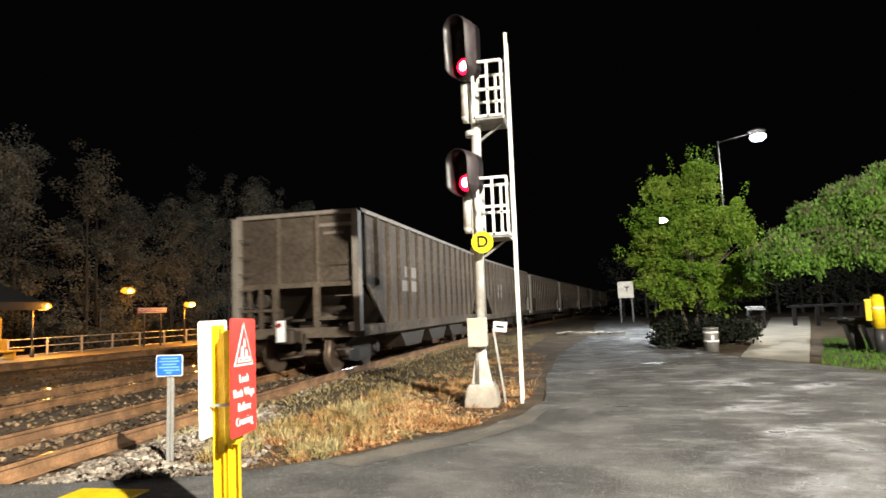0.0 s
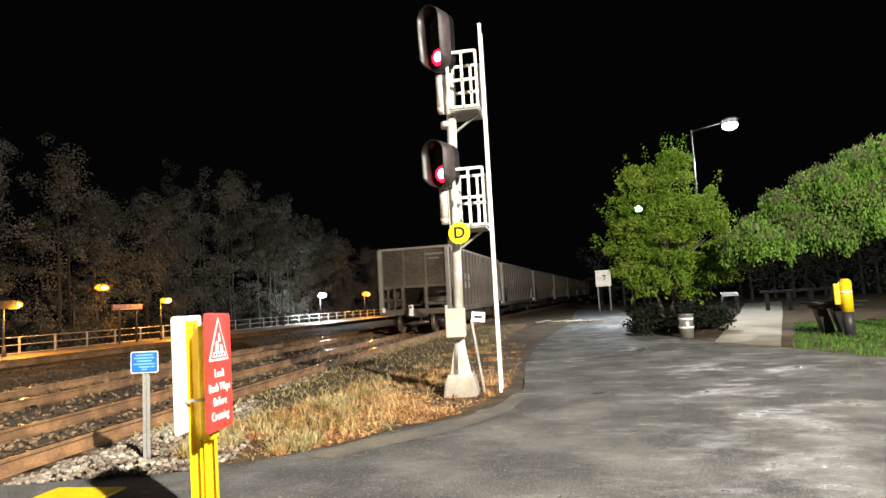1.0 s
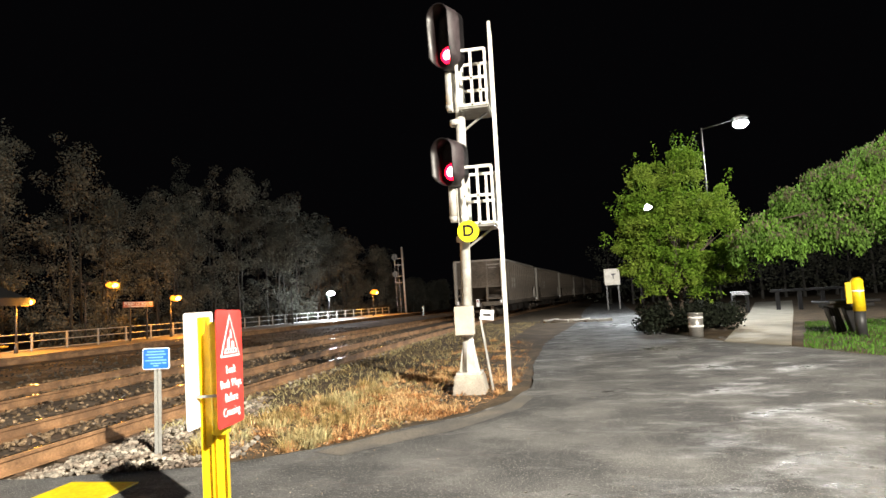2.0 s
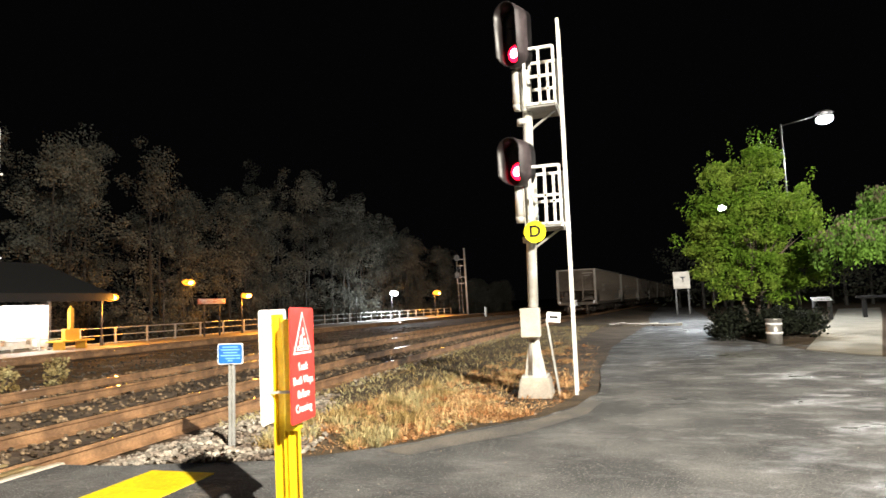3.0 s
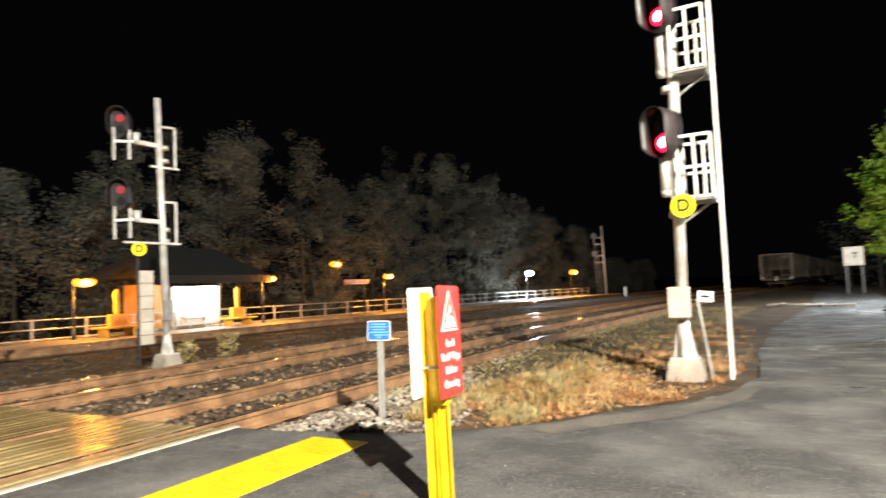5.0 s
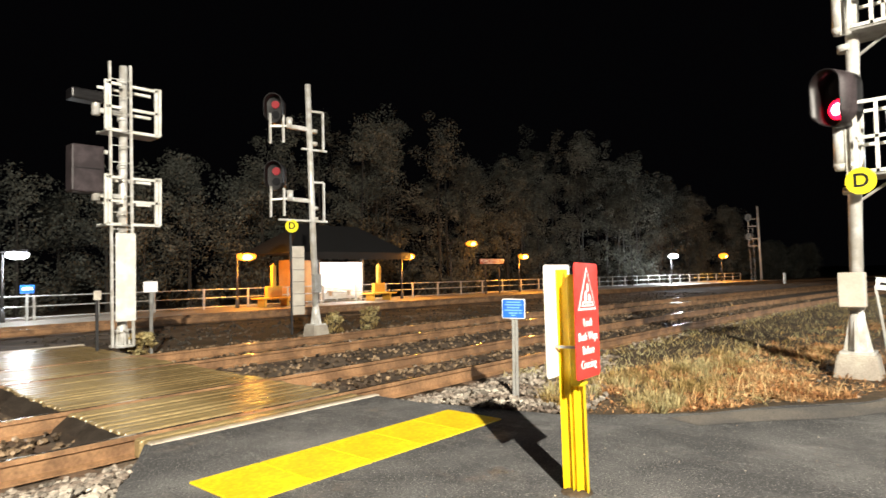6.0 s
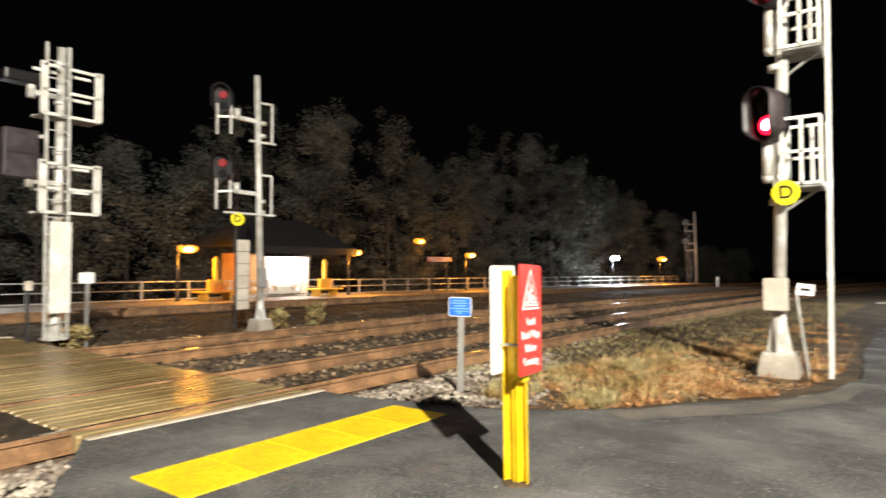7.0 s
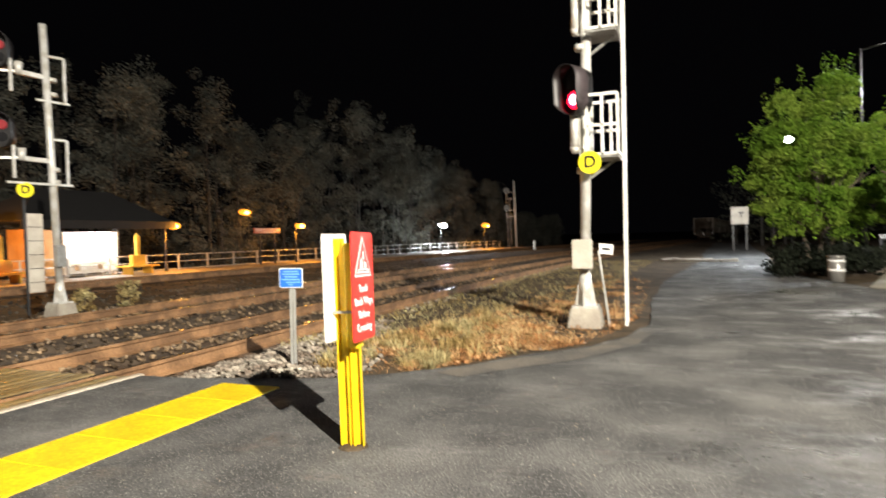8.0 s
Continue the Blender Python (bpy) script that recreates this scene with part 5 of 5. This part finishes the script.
def build_street_lamp(x, y, h, arm, power, tone=COOL, ratio=1.0, shaded=False):
    t = thing("street_lamp", pose(x, y, fall(y)), "tall dark lamp post with a bright white head", "street lamp", "street lamps")
    part("pole", tube(B(), (0, 0, 0), (0, 0, h), 0.045, 0.025, 12), BLACK, t)
    part("arm", tube(B(), (0, 0, h - 0.05), (arm - 0.15, 0, h + 0.16), 0.016, None, 8), BLACK, t)
    hd = part("head", tube(B(), (arm, 0, h + 0.2), (arm, 0, h + 0.27), 0.26, 0.15, 20), BLACK, t)
    # Skirt is an addition that blocks the light from the arm above.
    if shaded:
        bm = tube(B(), (arm, 0, h + 0.21), (arm, 0, h + 0.0), 0.2, 0.22, 20, False)
        bmesh.ops.solidify(bm, geom=bm.faces[:], thickness=0.012)
        part("skirt", bm, BLACK, hd, "added dark skirt holding light off the arm")
    b = B()
    bmesh.ops.create_uvsphere(b, u_segments=16, v_segments=8, radius=1, matrix=Matrix.LocRotScale((arm, 0, h + 0.02), None, (0.34 * ratio, 0.34 * ratio, 0.2 * ratio)))
    bulb = part("bulb", b, COOL_GLOW, hd, "glaring white lens")
    bulb.visible_shadow = False
    lamp("street_light", "POINT", tuple(t.matrix_basis @ Vector((arm, 0, h - (0.03 if shaded else 0.2)))), power, tone, 0.06 if shaded else 0.15)


def build_white_board():
    t = thing("notice_board", pose(3.7, 45, fall(45)), "white notice board on posts beside the road", "sign")
    for x in (-0.4, 0.4):
        part("post", box(B(), x - 0.05, x + 0.05, -0.05, 0.05, -0.2, 2.85), BLACK, t)
    b = part("panel", box(B(), -0.53, 0.53, -0.1, -0.05, 1.7, 2.85, bevel=0.02), CABINET_GREY, t)
    part("mark", prism(B(), [(-0.12, 2.5), (0.3, 2.5), (0.12, 2.38), (0.1, 2.15), (0.04, 2.15), (0.04, 2.38)], -0.106, -0.1), DARK_STEEL, b, "dark mark")


def build_park_table():
    t = thing("park_table", pose(6.72, 16.3, fall(16), 0, 0, 8), "dark steel park table with slanted legs on the grass", "table")
    part("tabletop", box(B(), -0.55, 0.62, -0.4, 0.4, 0.7, 0.77, bevel=0.02), BLACK, t)
    part("apron", box(B(), -0.42, 0.5, -0.34, 0.34, 0.6, 0.7, bevel=0.02), BLACK, t)
    for s in (-1, 1):
        part("leg", box(B(), -0.13, 0.13, -0.1, 0.1, 0, 0.68, bevel=0.03), BLACK, t, m=pose(s * 0.2 + 0.05, 0, 0, 0, -16, 0))
    for k in (-0.07, 0, 0.07):
        part("leg_rib", box(B(), k - 0.012, k + 0.012, -0.112, -0.1, 0.05, 0.62), DARK_STEEL, t, m=pose(-0.15, 0, 0, 0, -16, 0))


def build_barrier():
    t = thing("rail_barrier", pose(9.6, 31.0, fall(30), 0, 0, -12), "dark barrier rail with a thin painted highlight on top", "barrier")
    for x in (0.3, 1.2, 2.1, 2.9):
        part("post", box(B(), x - 0.09, x + 0.09, -0.09, 0.09, -0.1, 0.86, bevel=0.01), BLACK, t)
    part("rail", box(B(), 0, 3.1, -0.12, 0.12, 0.82, 0.92, bevel=0.01), BLACK, t)
    # Paler strip painted in for the thin highlight along the rail.
    part("highlight_strip", box(B(), 0, 3.1, -0.13, -0.06, 0.922, 0.945), DARK_STEEL, t, "paler strip for the rail's highlight")
    b = thing("park_bench", pose(7.9, 29.5, fall(29), 0, 0, 0), "small bench with pale slats", "bench")
    for i in range(3):
        part("slat", box(B(), -0.35, 0.35, -0.2 + i * 0.14, -0.09 + i * 0.14, 0.8 + i * 0.06, 0.84 + i * 0.06), SIGN_WHITE, b)
    for s in (-0.28, 0.28):
        part("leg", box(B(), s - 0.05, s + 0.05, -0.15, 0.15, 0, 0.8), DARK_STEEL, b)


def build_broken_edge():
    rnd = random.Random(8)
    t = thing("broken_slab", pose(0.2, 29.5, fall(29)), "broken pale slab edge beside the road", "slab")
    for i in range(6):
        part("slab_piece", box(B(), -0.35, 0.35, -0.2, 0.2, -0.05, 0.1, bevel=0.02), CONCRETE, t, m=pose(i * 0.45 - 0.6, rnd.uniform(-0.3, 0.3) - i * 0.3, 0, rnd.uniform(-6, 6), rnd.uniform(-6, 6), rnd.uniform(-20, 20)))


build_broken_edge()
build_path()
build_bollard(6.66, 15.4)
build_bollard(8.75, 17.4)
build_bin()
build_park_table()
build_barrier()
build_street_lamp(4.87, 20.6, 6.3, 1.18, 2100, (1.0, 0.97, 0.91), 0.68, True)
build_street_lamp(3.8, 30, 5.14, 0.55, 4200, ratio=0.9)
build_street_lamp(10.55, -6.4, 9.8, -1.0, 50000, (1.0, 0.92, 0.78))
build_white_board()


# ---- train ----
CAR_LENGTH, CAR_GAP = 15.2, 1.0


def build_hopper():
    """Open-top hopper car, origin on the rail top under its middle, rear end at -y."""
    L, W = CAR_LENGTH / 2, 1.52
    t = thing("hopper_car", pose(0, 0, 0), "weathered grey-brown steel hopper car with ribbed sides", "railway car", "train")
    z0, z1 = 1.05, 3.68
    for s in (-1, 1):
        part("side_sheet", prism(B(), [(-L + 0.35, z1), (-L + 0.35, 2.0), (-L + 0.75, 2.0), (-L + 2.0, z0), (L - 2.0, z0), (L - 0.75, 2.0), (L - 0.35, 2.0), (L - 0.35, z1)], s * W - 0.03, s * W + 0.03, "x"), CAR, t)
    for s, nm in ((-1, "end_sheet"), (1, "end_sheet")):
        bm = B()
        y = s * (L - 0.35)
        v = [bm.verts.new(p) for p in ((-W, y, z1), (W, y, z1), (W, y, 2.0), (-W, y, 2.0), (-W, y - s * 1.9, 1.0), (W, y - s * 1.9, 1.0))]
        bm.faces.new((v[0], v[1], v[2], v[3])), bm.faces.new((v[3], v[2], v[5], v[4]))
        r = bmesh.ops.solidify(bm, geom=bm.faces[:], thickness=0.04)
        part(nm, bm, CAR, t)
    part("floor", box(B(), -W, W, -L + 2, L - 2, 0.75, 1.08, bevel=0.05), UNDER, t)
    for yb in (-2.9, 0.0, 2.9):
        bm = B()
        prism(bm, [(yb - 1.4, 0.9), (yb + 1.4, 0.9), (yb + 0.75, 0.36), (yb - 0.75, 0.36)], -W + 0.06, W - 0.06, "x")
        part("hopper_bay", bm, UNDER, t, "grimy sloping discharge bay")
    for s in (-1, 1):
        for i in range(3):
            yb = s * (L - 0.62)
            part("pipe", tube(B(), (-1.1 + 0.75 * i, yb, 1.12 + 0.1 * i), (-0.5 + 0.8 * i, yb - s * 0.35, 1.3 - 0.08 * i), 0.035, None, 8), UNDER, t)
        part("air_tank", tube(B(), (0.45, s * (L - 0.75), 1.36), (1.3, s * (L - 0.75), 1.36), 0.19, None, 14), UNDER, t, "greasy steel air tank")
    # The lamp's glint along the rim is put in as paler steel.
    bm = B()
    for s in (-1, 1):
        box(bm, s * W - 0.09, s * W + 0.09, -L + 0.3, L - 0.3, z1 - 0.02, z1 + 0.09, bevel=0.02)
    for s in (-1, 1):
        y = s * (L - 0.33)
        box(bm, -W, W, y - 0.07, y + 0.07, z1 - 0.02, z1 + 0.08, bevel=0.02)
    part("top_chord", bm, CAR_PALE, t, "pale top rim with lamp glints in its colour")
    rib = mesh_of("rib", box(B(), -0.05, 0.07, -0.045, 0.045, z0 - 0.1, z1, bevel=0.012), CAR)
    short = mesh_of("rib", box(B(), -0.05, 0.07, -0.045, 0.045, 2.0, z1, bevel=0.012), CAR)
    for s in (-1, 1):
        for i in range(17):
            y = -L + 0.5 + i * (2 * L - 1.0) / 16
            part("rib", short if abs(y) > L - 1.5 else rib, CAR, t, m=pose(s * (W + 0.04), y, 0, 0, 0, 0 if s > 0 else 180))
    bm = B()
    for s in (-1, 1):
        box(bm, s * W - 0.06, s * W + 0.1, -L + 0.3, L - 0.3, 0.82, 1.08, bevel=0.02)
        box(bm, s * 0.2 - 0.08, s * 0.2 + 0.08, -L + 0.1, L - 0.1, 0.7, 0.98)
    part("sill", bm, CAR, t)
    for s in (-1, 1):
        y = s * (L - 0.2)
        bm = B()
        for x in (-0.52, 0.52):
            box(bm, x - 0.06, x + 0.06, y - 0.08, y + 0.08, 0.95, 2.05, bevel=0.01)
        for x in (-W, W):
            part("corner_post", box(B(), x - 0.07, x + 0.09, y - 0.12, y + 0.1, 0.95, z1, bevel=0.012), CAR_PALE, t, "pale corner post")
        for x in (-0.5, 0.5):
            part("end_rib", box(B(), x - 0.045, x + 0.045, y - s * 0.13 - 0.04, y - s * 0.13 + 0.04, 2.0, z1, bevel=0.01), CAR, t)
        part("end_rail", box(B(), -W, W, y - s * 0.12 - 0.06, y - s * 0.12 + 0.06, 1.98, 2.1, bevel=0.015), CAR, t)
        for x in (-1.2, -0.9):
            box(bm, x - 0.035, x + 0.035, y - 0.05, y + 0.05, 1.0, 2.0)
        box(bm, 0.5, 1.45, y - 0.05, y + 0.05, 1.22, 1.3)
        box(bm, -W, W, y - 0.1, y + 0.1, 0.82, 1.06, bevel=0.02)
        box(bm, -W, -0.4, y - 0.05, y + 0.05, 1.45, 1.52)
        part("end_frame", bm, CAR, t)
        for k in range(6):
            part("grab_iron", box(B(), -W + 0.1, -W + 0.5, y + s * 0.09, y + s * 0.11, 1.15 + k * 0.4, 1.17 + k * 0.4), CAR, t)
            part("grab_iron", box(B(), W - 0.5, W - 0.1, y + s * 0.09, y + s * 0.11, 0.55 + k * 0.4, 0.57 + k * 0.4), CAR, t)
        bm = box(B(), -0.16, 0.16, y, y + s * 0.5, 0.74, 1.0, bevel=0.03)
        box(bm, -0.22, 0.22, y + s * 0.42, y + s * 0.62, 0.72, 1.05, bevel=0.05)
        part("coupler", bm, UNDER, t)
        bm = B()
        tube(bm, (0.25, y + s * 0.1, 0.9), (0.35, y + s * 0.4, 0.45), 0.03, None, 8)
        tube(bm, (0.35, y + s * 0.4, 0.45), (-0.1, y + s * 0.55, 0.4), 0.03, None, 8)
        part("brake_hose", bm, UNDER, t)
        bm = tube(B(), (-0.85, y - s * 0.3, 1.7), (-0.85, y + s * 0.02, 1.7), 0.16, None, 12)
        part("brake_wheel", bm, UNDER, t)
        part("brake_valve", box(B(), -1.2, -0.55, y - s * 0.3 - 0.15, y - s * 0.3 + 0.15, 1.2, 1.5, bevel=0.03), UNDER, t)
        part("brake_cylinder", tube(B(), (0.9, y - s * 0.5, 1.25), (0.3, y - s * 0.3, 1.35), 0.1, None, 10), UNDER, t)
        bk = thing_part("bogie", t)
        yc = s * (L - 1.5)
        for x in (-1.0, 1.0):
            bm = B()
            prism(bm, [(yc - 1.25, 0.62), (yc - 0.9, 0.3), (yc - 0.3, 0.2), (yc + 0.3, 0.2), (yc + 0.9, 0.3), (yc + 1.25, 0.62), (yc + 0.5, 0.78), (yc - 0.5, 0.78)], x - 0.07, x + 0.07, "x")
            for yy in (-0.9, 0.9):
                tube(bm, (x - 0.05, yc + yy, 0.46), (x + math.copysign(0.16, x), yc + yy, 0.46), 0.13, None, 12)
            for yy in (-0.15, 0.0, 0.15):
                tube(bm, (x, yc + yy, 0.25), (x, yc + yy, 0.55), 0.06, None, 8)
            part("side_frame", bm, UNDER, bk)
        part("bolster", box(B(), -1.0, 1.0, yc - 0.2, yc + 0.2, 0.5, 0.78, bevel=0.04), UNDER, bk)
        for yy in (-0.9, 0.9):
            bm = tube(B(), (-0.9, yc + yy, 0.46), (0.9, yc + yy, 0.46), 0.08, None, 10)
            for sx in (-1, 1):
                tube(bm, (sx * 0.70, yc + yy, 0.46), (sx * 0.735, yc + yy, 0.46), 0.495, None, 28)
                tube(bm, (sx * 0.72, yc + yy, 0.46), (sx * 0.83, yc + yy, 0.46), 0.46, 0.455, 28)
                tube(bm, (sx * 0.83, yc + yy, 0.46), (sx * 0.86, yc + yy, 0.46), 0.16, 0.12, 14)
            part("wheelset", bm, WHEEL, bk, "worn steel wheels on an axle")
    for k, z in enumerate((1.9, 2.3)):
        part("stencil_bar", box(B(), W + 0.031, W + 0.034, -L + 3.2 + k * 0.5, -L + 5.2, z, z + 0.3), CAR_PALE, t)
    part("stencil_bar", box(B(), 0.45, 1.35, -L + 0.32, -L + 0.345, 3.38, 3.46), CAR_PALE, t, "faded pale stencil")
    part("stencil_bar", box(B(), 0.65, 1.15, -L + 0.32, -L + 0.345, 3.2, 3.26), CAR_PALE, t, "faded pale stencil")
    for s in (-1, 1):
        part("reflector_plate", box(B(), s * 1.4 - 0.06, s * 1.4 + 0.06, -L + 0.075, -L + 0.095, 0.96, 1.16), SIGN_WHITE, t, "small white plate")
    return t


def build_train():
    cars = [build_hopper()]
    for i in range(6):
        cars.append(copy_thing(cars[0], pose(0, 0, 0)))
    last = cars[0]
    e = part("end_marker", box(B(), -0.02, 0.15, -CAR_LENGTH / 2 - 0.72, -CAR_LENGTH / 2 - 0.6, 0.78, 1.25, bevel=0.02), SIGN_WHITE, last, "pale end-of-train marker box")
    part("marker_lens", tube(B(), (0.065, -CAR_LENGTH / 2 - 0.72, 1.15), (0.065, -CAR_LENGTH / 2 - 0.75, 1.15), 0.05, None, 14), RED_LENS, e)
    return cars


CARS = build_train()
SPEED, START = 12.9, 13.15


def motions():
    for i, car in enumerate(CARS):
        rows = []
        for k in range(17):
            s = START + SPEED * k * 0.5 + CAR_LENGTH / 2 + i * (CAR_LENGTH + CAR_GAP)
            rows.append((k * 0.5, pose(TRACKS[0] + bend(s), s, fall(s), 0, 0, turn(s))))
        walk(car, rows)


motions()
